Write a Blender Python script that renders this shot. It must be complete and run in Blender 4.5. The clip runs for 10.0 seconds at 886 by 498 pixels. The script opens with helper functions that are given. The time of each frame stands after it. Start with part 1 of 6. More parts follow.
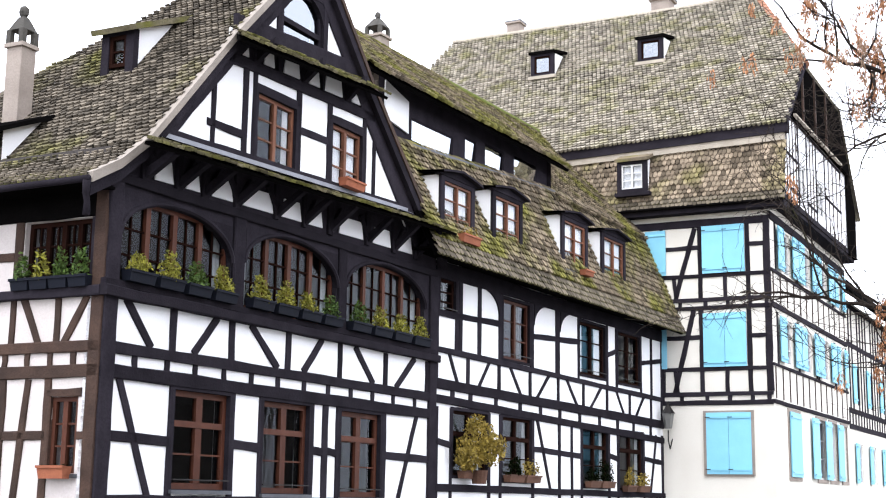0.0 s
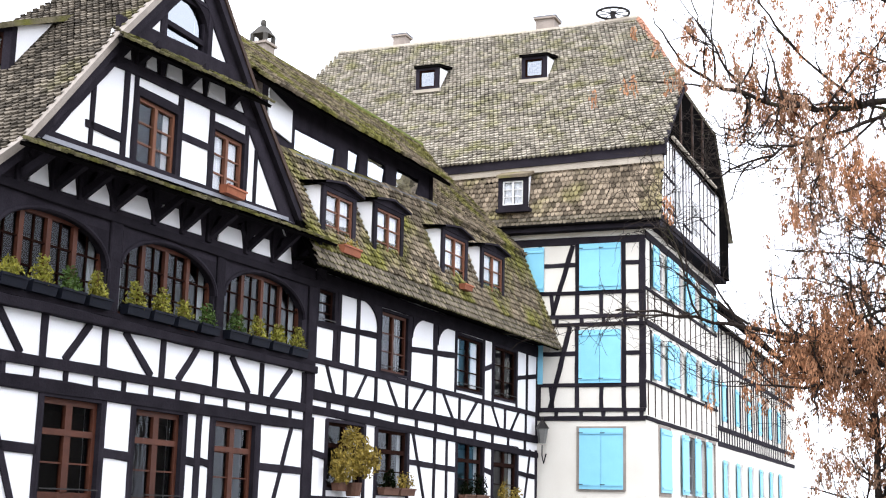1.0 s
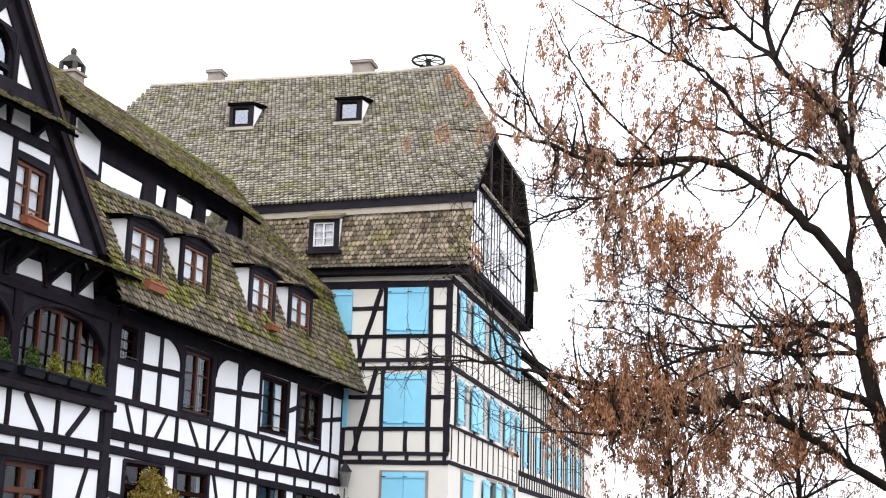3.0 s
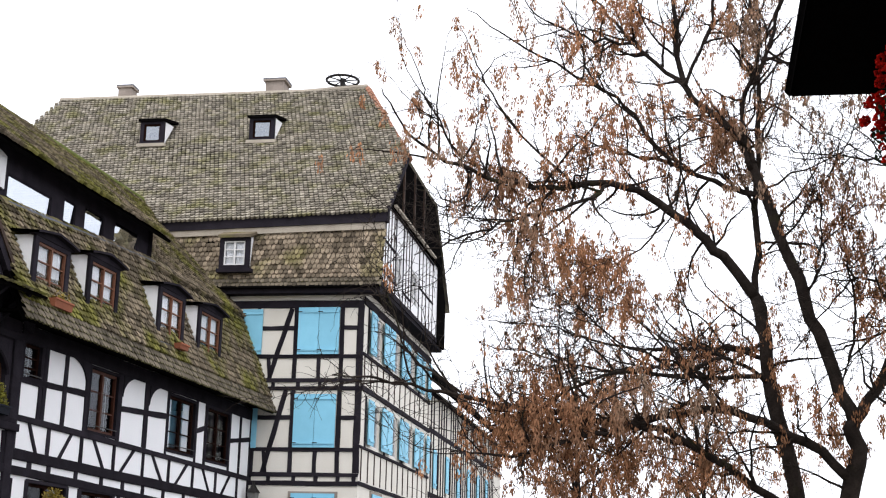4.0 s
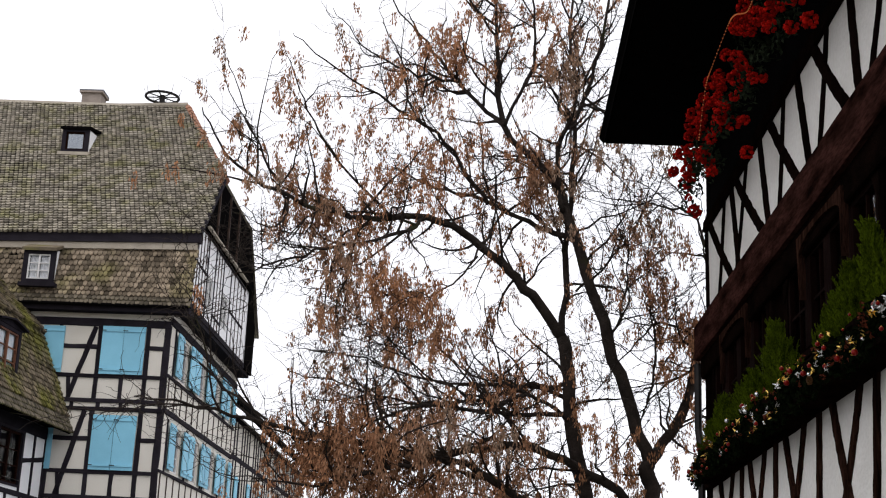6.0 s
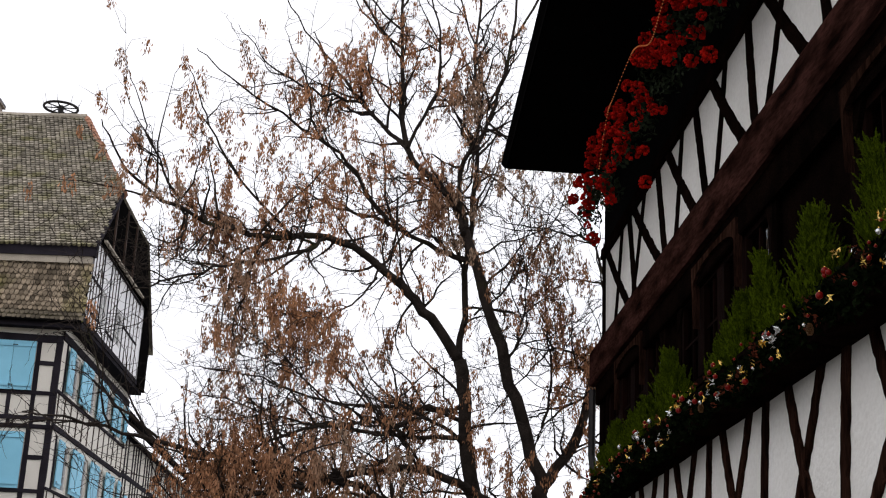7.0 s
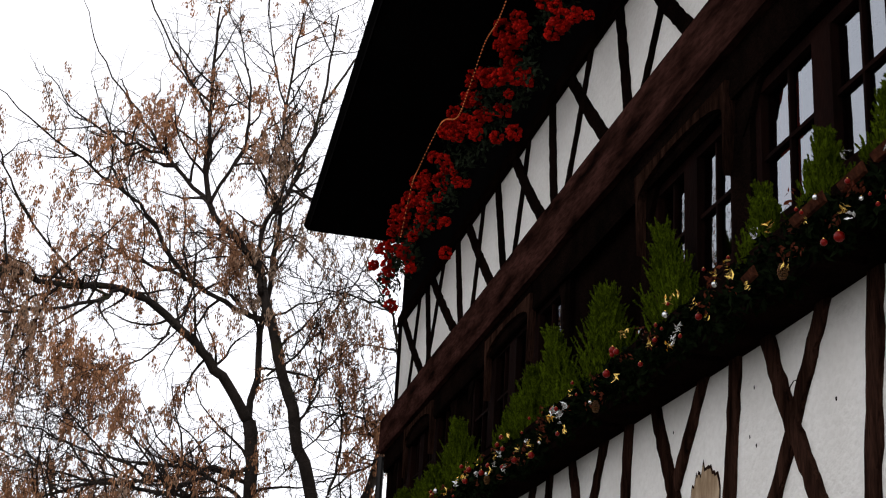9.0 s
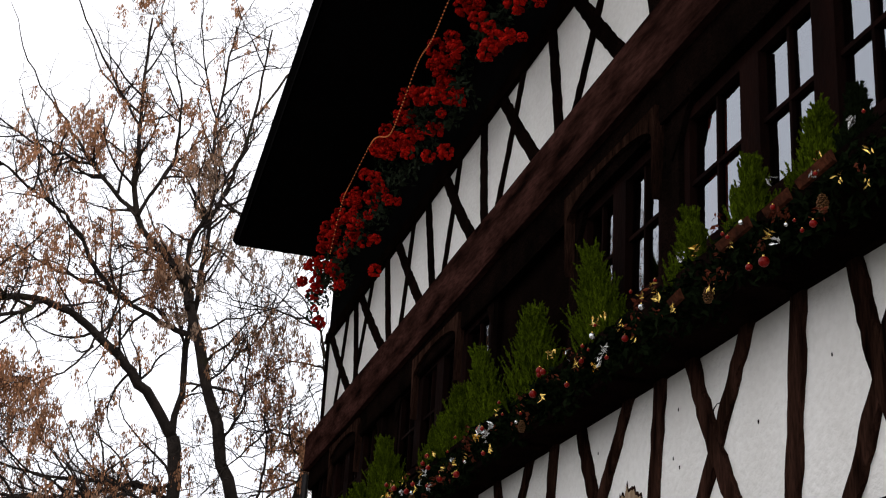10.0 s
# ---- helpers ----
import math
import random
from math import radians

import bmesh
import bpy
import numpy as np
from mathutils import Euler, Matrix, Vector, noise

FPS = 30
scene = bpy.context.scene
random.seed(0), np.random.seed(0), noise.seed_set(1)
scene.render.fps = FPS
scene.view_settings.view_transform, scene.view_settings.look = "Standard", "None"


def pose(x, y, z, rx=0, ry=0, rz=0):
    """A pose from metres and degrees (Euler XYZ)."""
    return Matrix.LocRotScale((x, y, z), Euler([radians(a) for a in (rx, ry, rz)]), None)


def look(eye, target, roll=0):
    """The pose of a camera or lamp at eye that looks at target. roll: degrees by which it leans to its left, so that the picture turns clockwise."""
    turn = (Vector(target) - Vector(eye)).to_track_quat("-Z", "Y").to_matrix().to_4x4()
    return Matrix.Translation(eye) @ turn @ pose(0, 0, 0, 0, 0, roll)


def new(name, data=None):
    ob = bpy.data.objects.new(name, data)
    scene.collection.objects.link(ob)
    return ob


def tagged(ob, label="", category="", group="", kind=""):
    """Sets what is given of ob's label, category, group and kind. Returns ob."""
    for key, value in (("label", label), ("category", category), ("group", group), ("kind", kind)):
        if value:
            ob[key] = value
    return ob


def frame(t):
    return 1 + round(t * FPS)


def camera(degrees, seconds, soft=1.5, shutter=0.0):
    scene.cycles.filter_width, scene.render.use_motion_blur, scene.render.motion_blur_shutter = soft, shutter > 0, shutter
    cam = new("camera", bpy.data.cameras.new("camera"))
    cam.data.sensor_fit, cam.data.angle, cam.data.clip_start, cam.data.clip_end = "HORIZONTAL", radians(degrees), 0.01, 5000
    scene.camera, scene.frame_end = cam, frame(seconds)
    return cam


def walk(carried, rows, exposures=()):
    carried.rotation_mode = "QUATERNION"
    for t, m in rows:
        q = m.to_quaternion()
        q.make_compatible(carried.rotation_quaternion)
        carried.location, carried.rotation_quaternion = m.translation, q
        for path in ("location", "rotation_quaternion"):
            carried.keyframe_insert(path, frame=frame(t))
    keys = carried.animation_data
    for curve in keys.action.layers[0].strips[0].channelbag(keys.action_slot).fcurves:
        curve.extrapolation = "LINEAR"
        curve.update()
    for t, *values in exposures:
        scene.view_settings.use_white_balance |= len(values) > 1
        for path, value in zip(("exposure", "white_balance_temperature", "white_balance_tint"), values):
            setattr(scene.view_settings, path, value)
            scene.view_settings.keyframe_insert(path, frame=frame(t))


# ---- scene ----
EYE = 1.6
cam = camera(36.23, 10.0, soft=1.15)
TURNS = [
    (0.0, 100.474, -0.773, -0.143),
    (0.5, 100.836, -1.141, -2.569),
    (1.0, 101.087, -1.336, -5.398),
    (1.5, 101.351, -1.432, -7.411),
    (2.0, 102.008, -1.418, -9.629),
    (2.5, 102.543, -1.572, -11.717),
    (4.0, 104.050, -1.322, -17.443),
    (4.5, 104.322, -1.656, -19.413),
    (5.0, 104.675, -1.937, -21.485),
    (5.5, 105.086, -2.158, -23.588),
    (7.0, 106.681, -2.624, -30.319),
    (7.5, 107.316, -2.863, -32.423),
    (8.0, 108.135, -2.974, -34.750),
    (8.5, 109.058, -3.108, -37.086),
    (9.0, 109.873, -3.301, -39.472),
    (9.5, 110.387, -3.357, -41.348),
    (10.0, 110.825, -3.323, -42.662)]
walk(cam, [(t, pose(0, 0, EYE, rx, ry, rz)) for t, rx, ry, rz in TURNS],
     exposures=((0.0, 0.96, 6230, 10.5), (2.5, 0.69, 6280, 10), (4.5, -0.06, 6500, 10), (5.5, -0.38, 6560, 10.5), (7.5, -0.48, 6560, 11), (10.0, -0.27, 6540, 10.5)))

# ---- overcast daylight ----
world = bpy.data.worlds.new("overcast_sky")
scene.world = world
world.use_nodes = True
wn, wl = world.node_tree.nodes, world.node_tree.links
sky = wn.new("ShaderNodeTexSky")
sky.sky_type, sky.sun_disc = "NISHITA", False
sky.sun_elevation, sky.sun_rotation = radians(38), radians(200)
cloud = wn.new("ShaderNodeMix")
cloud.data_type, cloud.inputs[0].default_value = "RGBA", 0.93
cloud.inputs[7].default_value = (15.2, 15.3, 16.2, 1)
wl.new(sky.outputs[0], cloud.inputs[6])
wl.new(cloud.outputs[2], wn["Background"].inputs[0])
wn["Background"].inputs[1].default_value = 0.12
sun_data = bpy.data.lights.new("sun", "SUN")
sun_data.energy, sun_data.angle, sun_data.color = 1.0, radians(40), (1, 0.98, 0.97)
sun = new("sun", sun_data)
sun.matrix_world = look((0, 0, 60), (8, 22, 20))


# ---- materials ----
def mat(name, base, rough=0.8, dark=None, scale=3.0, fine=40.0, mix=0.5, bump=0.3, rand=0.0, stretch=(1, 1, 1), third=None, metal=0.0, rnd="object", dist=0.02, third_cut=(0.55, 0.7), spec=0.3):
    m = bpy.data.materials.new(name)
    m.use_nodes = True
    n, l = m.node_tree.nodes, m.node_tree.links
    b = n["Principled BSDF"]
    b.inputs["Roughness"].default_value, b.inputs["Metallic"].default_value = rough, metal
    b.inputs["Specular IOR Level"].default_value = spec
    co, mp = n.new("ShaderNodeTexCoord"), n.new("ShaderNodeMapping")
    mp.inputs["Scale"].default_value = stretch
    l.new(co.outputs["Object"], mp.inputs[0])

    def noise_at(s, d=5):
        t = n.new("ShaderNodeTexNoise")
        t.inputs["Scale"].default_value, t.inputs["Detail"].default_value = s, d
        l.new(mp.outputs[0], t.inputs["Vector"])
        return t

    def mixed(f, a, c):
        k = n.new("ShaderNodeMix")
        k.data_type = "RGBA"
        l.new(f, k.inputs[0])
        for v, s in ((a, k.inputs[6]), (c, k.inputs[7])):
            if isinstance(v, tuple):
                s.default_value = (*v, 1)
            else:
                l.new(v, s)
        return k.outputs[2]

    def ramp(f, lo, hi, top=1.0):
        r = n.new("ShaderNodeMapRange")
        r.inputs[1].default_value, r.inputs[2].default_value, r.inputs[4].default_value = lo, hi, top
        l.new(f, r.inputs[0])
        return r.outputs[0]

    dark = dark or tuple(0.6 * v for v in base)
    large, small = noise_at(scale), noise_at(fine, 3)
    colour = mixed(ramp(large.outputs[0], 0.35, 0.7, mix), base, dark)
    colour = mixed(ramp(small.outputs[0], 0.4, 0.75, mix * 0.7), colour, dark)
    if third:
        colour = mixed(ramp(noise_at(scale * 0.45, 6).outputs[0], third_cut[0], third_cut[1], 0.85), colour, third)
    if rand:
        if rnd == "island":
            g = n.new("ShaderNodeNewGeometry").outputs["Random Per Island"]
        else:
            g = n.new("ShaderNodeObjectInfo").outputs["Random"]
        hsv = n.new("ShaderNodeHueSaturation")
        r = n.new("ShaderNodeMapRange")
        r.inputs[3].default_value, r.inputs[4].default_value = 1 - rand, 1 + rand
        l.new(g, r.inputs[0])
        l.new(r.outputs[0], hsv.inputs["Value"])
        l.new(colour, hsv.inputs["Color"])
        colour = hsv.outputs[0]
    l.new(colour, b.inputs["Base Color"])
    if bump:
        k = n.new("ShaderNodeBump")
        k.inputs["Strength"].default_value, k.inputs["Distance"].default_value = bump, dist
        l.new(small.outputs[0], k.inputs["Height"])
        l.new(k.outputs[0], b.inputs["Normal"])
    return m


def glass_mat(name, tint, gloss):
    m = bpy.data.materials.new(name)
    m.use_nodes = True
    n, l = m.node_tree.nodes, m.node_tree.links
    n.remove(n["Principled BSDF"])
    tr, gl, fr, mx = n.new("ShaderNodeBsdfTransparent"), n.new("ShaderNodeBsdfGlossy"), n.new("ShaderNodeFresnel"), n.new("ShaderNodeMixShader")
    tr.inputs[0].default_value = (*tint, 1)
    gl.inputs["Roughness"].default_value = 0.008
    gl.inputs["Color"].default_value = (0.86, 0.92, 1.0, 1)
    fr.inputs[0].default_value = gloss
    tex, bp = n.new("ShaderNodeTexNoise"), n.new("ShaderNodeBump")
    tex.inputs["Scale"].default_value = 3.0
    bp.inputs["Strength"].default_value, bp.inputs["Distance"].default_value = 0.1, 0.02
    l.new(tex.outputs[0], bp.inputs["Height"])
    l.new(bp.outputs[0], gl.inputs["Normal"])
    l.new(fr.outputs[0], mx.inputs[0])
    l.new(tr.outputs[0], mx.inputs[1])
    l.new(gl.outputs[0], mx.inputs[2])
    l.new(mx.outputs[0], n["Material Output"].inputs[0])
    return m


PLASTER = mat("white_plaster", (0.84, 0.84, 0.85), 0.9, (0.74, 0.74, 0.75), 0.8, 30, 0.5, 0.15)
OLD_PLASTER = mat("old_white_plaster", (0.82, 0.80, 0.755), 0.92, (0.62, 0.595, 0.545), 1.4, 22, 0.6, 0.6, third=(0.47, 0.36, 0.24), third_cut=(0.68, 0.78))
CREAM = mat("cream_plaster", (0.72, 0.69, 0.62), 0.9, (0.60, 0.56, 0.49), 0.9, 30, 0.5, 0.2)
TIMBER = mat("dark_painted_timber", (0.026, 0.0225, 0.0285), 0.9, (0.010, 0.0088, 0.0115), 2.5, 28, 0.6, 0.4, rand=0.25, spec=0.03)
BROWN = mat("weathered_brown_timber", (0.056, 0.031, 0.021), 0.85, (0.017, 0.009, 0.0065), 3, 30, 0.7, 0.6, rand=0.25)
# Dark oak, taken near-black to include the shade under the jetty.
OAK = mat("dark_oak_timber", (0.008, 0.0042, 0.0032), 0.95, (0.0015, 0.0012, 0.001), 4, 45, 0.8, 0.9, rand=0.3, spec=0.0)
OAK_WORN = mat("weathered_oak_timber", (0.04, 0.0185, 0.0125), 0.95, (0.0028, 0.0015, 0.0011), 9, 60, 1.0, 1.0, rand=0.35, spec=0.0, stretch=(1.6, 1.6, 0.22))
BEAM = mat("red_brown_beam", (0.052, 0.021, 0.0165), 0.95, (0.0045, 0.002, 0.0016), 4.5, 24, 1.0, 0.9, rand=0.1, spec=0.0, stretch=(0.35, 1, 1.4))
# Near-black boards; the colour also carries the shade under the eaves.
SOFFIT = mat("near_black_boards", (0.005, 0.0045, 0.0045), 0.95, (0.002, 0.002, 0.002), 2, 20, 0.5, 0.4, spec=0.0)
# Plaster of the gabled house's side, darker and pinker than its front.
SIDE_PLASTER = mat("pinkish_grey_plaster", (0.60, 0.55, 0.53), 0.92, (0.46, 0.41, 0.38), 1.2, 24, 0.6, 0.5)
FRAME = mat("brown_window_frame", (0.088, 0.030, 0.017), 0.6, (0.04, 0.015, 0.009), 4, 40, 0.5, 0.15, rand=0.2, spec=0.15)
FRAME_LIGHT = mat("light_brown_window_frame", (0.18, 0.075, 0.042), 0.6, (0.1, 0.042, 0.025), 4, 40, 0.5, 0.15, rand=0.2, spec=0.15)
FRAME_DARK = mat("dark_window_frame", (0.019, 0.0078, 0.0055), 0.85, (0.006, 0.003, 0.0024), 4, 40, 0.5, 0.15, rand=0.15, spec=0.02)
FRAME_NEAR = mat("near_black_red_window_frame", (0.0085, 0.0028, 0.002), 0.9, (0.0016, 0.0009, 0.0008), 5, 45, 0.7, 0.3, rand=0.3, spec=0.02, stretch=(1, 1, 0.3))
FRAME_WHITE = mat("white_window_frame", (0.72, 0.71, 0.70), 0.5, (0.55, 0.54, 0.52), 4, 40, 0.4, 0.1)
SHUTTER = mat("light_blue_shutter", (0.25, 0.58, 0.75), 0.6, (0.20, 0.49, 0.65), 3, 30, 0.4, 0.15, rand=0.08)
TILE = mat("mossy_grey_tile", (0.15, 0.128, 0.1), 0.9, (0.05, 0.042, 0.032), 1.5, 24, 0.7, 0.4, rand=0.6, rnd="island", third=(0.11, 0.105, 0.028), third_cut=(0.55, 0.7), spec=0.1)
TILE_PALE = mat("lichen_grey_tile", (0.315, 0.285, 0.23), 0.9, (0.115, 0.097, 0.076), 3.2, 16, 0.7, 0.5, rand=0.4, rnd="island", third=(0.172, 0.162, 0.076), third_cut=(0.48, 0.7), spec=0.05)
TILE_LOW = mat("mossy_brown_tile", (0.25, 0.2, 0.145), 0.9, (0.085, 0.066, 0.045), 2.4, 20, 0.7, 0.4, rand=0.6, rnd="island", third=(0.16, 0.145, 0.05), third_cut=(0.52, 0.76), spec=0.05)
TILE_PIECE = mat("single_mossy_tile", (0.15, 0.125, 0.092), 0.9, (0.05, 0.044, 0.03), 9, 30, 0.6, 0.3, rand=0.5, third=(0.12, 0.12, 0.03), third_cut=(0.5, 0.62), spec=0.1)
TILE_RED = mat("orange_verge_tile", (0.42, 0.20, 0.12), 0.85, (0.25, 0.13, 0.09), 3, 20, 0.5, 0.3, rand=0.3)
VERGE = mat("grey_brown_verge", (0.30, 0.262, 0.225), 0.9, (0.19, 0.165, 0.14), 3, 25, 0.6, 0.4)
MORTAR = mat("pale_mortar", (0.42, 0.37, 0.30), 0.9, (0.27, 0.235, 0.19), 2, 25, 0.6, 0.4)
TILE_PENT = mat("green_mossed_tile", (0.16, 0.14, 0.09), 0.95, (0.05, 0.045, 0.025), 3, 24, 0.75, 0.5, rand=0.5, rnd="island", third=(0.11, 0.108, 0.026), third_cut=(0.42, 0.62), spec=0.02)
TILE_MOSS = mat("moss_grown_tile", (0.205, 0.165, 0.115), 0.92, (0.06, 0.05, 0.036), 1.8, 24, 0.75, 0.4, rand=0.6, rnd="island", third=(0.125, 0.122, 0.026), third_cut=(0.45, 0.62), spec=0.03)
MOSS = mat("green_moss", (0.11, 0.13, 0.022), 0.95, (0.05, 0.06, 0.015), 6, 40, 0.6, 0.6, rand=0.4, rnd="island")
ZINC = mat("pale_zinc_sheet", (0.22, 0.225, 0.25), 0.5, (0.14, 0.145, 0.16), 3, 30, 0.5, 0.1, metal=0.3)
METAL = mat("grey_zinc", (0.12, 0.125, 0.14), 0.5, (0.06, 0.065, 0.07), 3, 30, 0.5, 0.1, metal=0.6)
IRON = mat("black_iron", (0.015, 0.015, 0.016), 0.5, (0.03, 0.022, 0.018), 6, 40, 0.5, 0.2, metal=0.5)
STONE = mat("grey_sandstone", (0.33, 0.28, 0.24), 0.9, (0.2, 0.165, 0.14), 2, 30, 0.6, 0.4)
OLD_POT = mat("weathered_brown_pot", (0.13, 0.065, 0.042), 0.9, (0.06, 0.032, 0.022), 5, 40, 0.6, 0.3, rand=0.3)
TERRACOTTA = mat("terracotta", (0.30, 0.10, 0.05), 0.85, (0.17, 0.055, 0.028), 5, 40, 0.5, 0.2, rand=0.15)
PLANTER = mat("dark_plastic_planter", (0.008, 0.0095, 0.016), 0.7, (0.005, 0.006, 0.009), 5, 40, 0.4, 0.1, spec=0.1)
CURTAIN = mat("white_net_curtain", (0.85, 0.85, 0.86), 0.9, (0.72, 0.72, 0.74), 4, 40, 0.3, 0.1)
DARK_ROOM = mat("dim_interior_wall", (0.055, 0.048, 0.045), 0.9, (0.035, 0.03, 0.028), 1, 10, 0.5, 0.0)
COBBLE = mat("grey_cobble_street", (0.15, 0.145, 0.135), 0.85, (0.07, 0.068, 0.062), 1.2, 9, 0.7, 0.5)
BARK = mat("grey_brown_bark", (0.048, 0.038, 0.032), 0.95, (0.012, 0.0095, 0.0085), 5, 45, 0.7, 0.8, third=(0.05, 0.052, 0.022), third_cut=(0.62, 0.75), spec=0.05)
SEED = mat("dry_brown_seed_clusters", (0.43, 0.212, 0.108), 0.85, (0.27, 0.135, 0.075), 0.7, 5, 0.75, 0, rand=0.45, rnd="island", third=(0.3, 0.22, 0.16), third_cut=(0.51, 0.62), spec=0.04)
GLASS = glass_mat("window_glass", (0.95, 0.96, 0.96), 1.3)
# Weak gloss and grey tint stand in for dark houses reflected from opposite.
GLASS_DIM = glass_mat("low_reflection_window_glass", (0.6, 0.62, 0.62), 1.2)
GLASS_BRIGHT = glass_mat("reflecting_window_glass", (0.6, 0.63, 0.63), 3.0)
GLASS_SKY = glass_mat("sky_reflecting_glass", (0.5, 0.53, 0.53), 3.2)
GLASS_ATTIC = glass_mat("attic_window_glass", (0.4, 0.42, 0.42), 6.0)


# ---- mesh helpers ----
class Shape:
    """Vertices and faces gathered in a house's own axes; place() maps wall coordinates (along, out, up) to them."""

    def __init__(self, place=None):
        self.v, self.f = [], []
        self.place = place or (lambda u, o, z: (u, o, z))

    def add(self, pts, faces):
        k = len(self.v)
        self.v += [self.place(*p) for p in pts]
        self.f += [tuple(k + i for i in f) for f in faces]
        return self

    def box(self, u0, u1, o0, o1, z0, z1):
        p = [(u, o, z) for u in (u0, u1) for o in (o0, o1) for z in (z0, z1)]
        return self.add(p, [(0, 1, 3, 2), (4, 6, 7, 5), (0, 4, 5, 1), (2, 3, 7, 6), (0, 2, 6, 4), (1, 5, 7, 3)])

    def slab(self, ring, o0, o1):
        """A flat outline of (along, up) points, given depth."""
        n = len(ring)
        self.add([(u, o0, z) for u, z in ring] + [(u, o1, z) for u, z in ring],
                 [tuple(range(n)), tuple(range(2 * n - 1, n - 1, -1))] + [(i, (i + 1) % n, n + (i + 1) % n, n + i) for i in range(n)])
        return self

    def tube(self, pts, radii, sides=8):
        pts = [Vector(p) for p in pts]
        rings = []
        for i, p in enumerate(pts):
            d = (pts[min(i + 1, len(pts) - 1)] - pts[max(i - 1, 0)]).normalized()
            a = d.orthogonal().normalized() if i == 0 else (rings[-1][1] - d * rings[-1][1].dot(d)).normalized()
            b = d.cross(a)
            rings.append(([p + (a * math.cos(2 * math.pi * k / sides) + b * math.sin(2 * math.pi * k / sides)) * radii[i] for k in range(sides)], a))
        ring_pts = [tuple(q) for r, _ in rings for q in r]
        faces = [(i * sides + k, i * sides + (k + 1) % sides, (i + 1) * sides + (k + 1) % sides, (i + 1) * sides + k) for i in range(len(pts) - 1) for k in range(sides)]
        faces += [tuple(range(sides)), tuple(len(ring_pts) - 1 - k for k in range(sides))]
        return self.add(ring_pts, faces)

    def blob(self, c, r, lumps=0.15, rings=6, sides=9, rng=random):
        p = [(c[0], c[1], c[2] + r[2])]
        for i in range(1, rings):
            for k in range(sides):
                a, b, j = math.pi * i / rings, 2 * math.pi * k / sides, 1 + rng.uniform(-lumps, lumps)
                p.append((c[0] + r[0] * j * math.sin(a) * math.cos(b), c[1] + r[1] * j * math.sin(a) * math.sin(b), c[2] + r[2] * j * math.cos(a)))
        p.append((c[0], c[1], c[2] - r[2]))
        f = [(0, 1 + k, 1 + (k + 1) % sides) for k in range(sides)]
        f += [(1 + i * sides + k, 1 + (i + 1) * sides + k, 1 + (i + 1) * sides + (k + 1) % sides, 1 + i * sides + (k + 1) % sides) for i in range(rings - 2) for k in range(sides)]
        f += [(len(p) - 1, 1 + (rings - 2) * sides + (k + 1) % sides, 1 + (rings - 2) * sides + k) for k in range(sides)]
        return self.add(p, f)

    def mesh(self, name, material, smooth=False):
        me = bpy.data.meshes.new(name)
        me.from_pydata(self.v, [], self.f)
        if 1 < len(self.f) < 1500:
            bm = bmesh.new()
            bm.from_mesh(me)
            bmesh.ops.recalc_face_normals(bm, faces=bm.faces)
            bm.to_mesh(me)
            bm.free()
        me.materials.append(material)
        if smooth:
            me.shade_smooth()
        return me


def part(name, shape, material, parent, label="", smooth=False, kind=""):
    ob = new(name, shape.mesh(name, material, smooth))
    ob.parent = parent
    return tagged(ob, label, kind=kind)


def thing(name, matrix, label, category, group="", kind=""):
    ob = new(name)
    ob.matrix_world = matrix
    return tagged(ob, label, category, group, kind)


def lone(name, shape, material, label, category, group="", kind="", smooth=False, matrix=None):
    ob = new(name, shape.mesh(name, material, smooth))
    if matrix is not None:
        ob.matrix_world = matrix
    return tagged(ob, label, category, group, kind)


rng = random.Random(7)


def timber(parent, place, a, b, w, name="post", material=None, out=0.03, depth=0.10, rough=0.012, bow=0.0, seg=0.5):
    """A hewn timber from a to b (along, up) on a wall, slightly crooked, standing proud of the plaster."""
    (u0, z0), (u1, z1) = a, b
    length = math.hypot(u1 - u0, z1 - z0)
    n = max(2, min(14 if seg == 0.5 else 40, int(length / seg) + 1))
    du, dz = (u1 - u0) / length, (z1 - z0) / length
    pts, faces = [], []
    for i in range(n + 1):
        k = i / n
        c = bow * math.sin(math.pi * k)
        for s, o in ((-1, out - depth), (-1, out - 0.012), (-0.86, out), (0.86, out), (1, out - 0.012), (1, out - depth)):
            h = s * (w / 2 + rng.uniform(-rough, rough)) + c
            pts.append((u0 + (u1 - u0) * k - dz * h, o, z0 + (z1 - z0) * k + du * h))
    for i in range(n):
        faces += [(i * 6 + j, i * 6 + j + 1, i * 6 + j + 7, i * 6 + j + 6) for j in range(5)]
    faces += [tuple(range(6)), tuple(range(n * 6 + 5, n * 6 - 1, -1))]
    return part(name, Shape(place).add(pts, faces), material or TIMBER, parent)


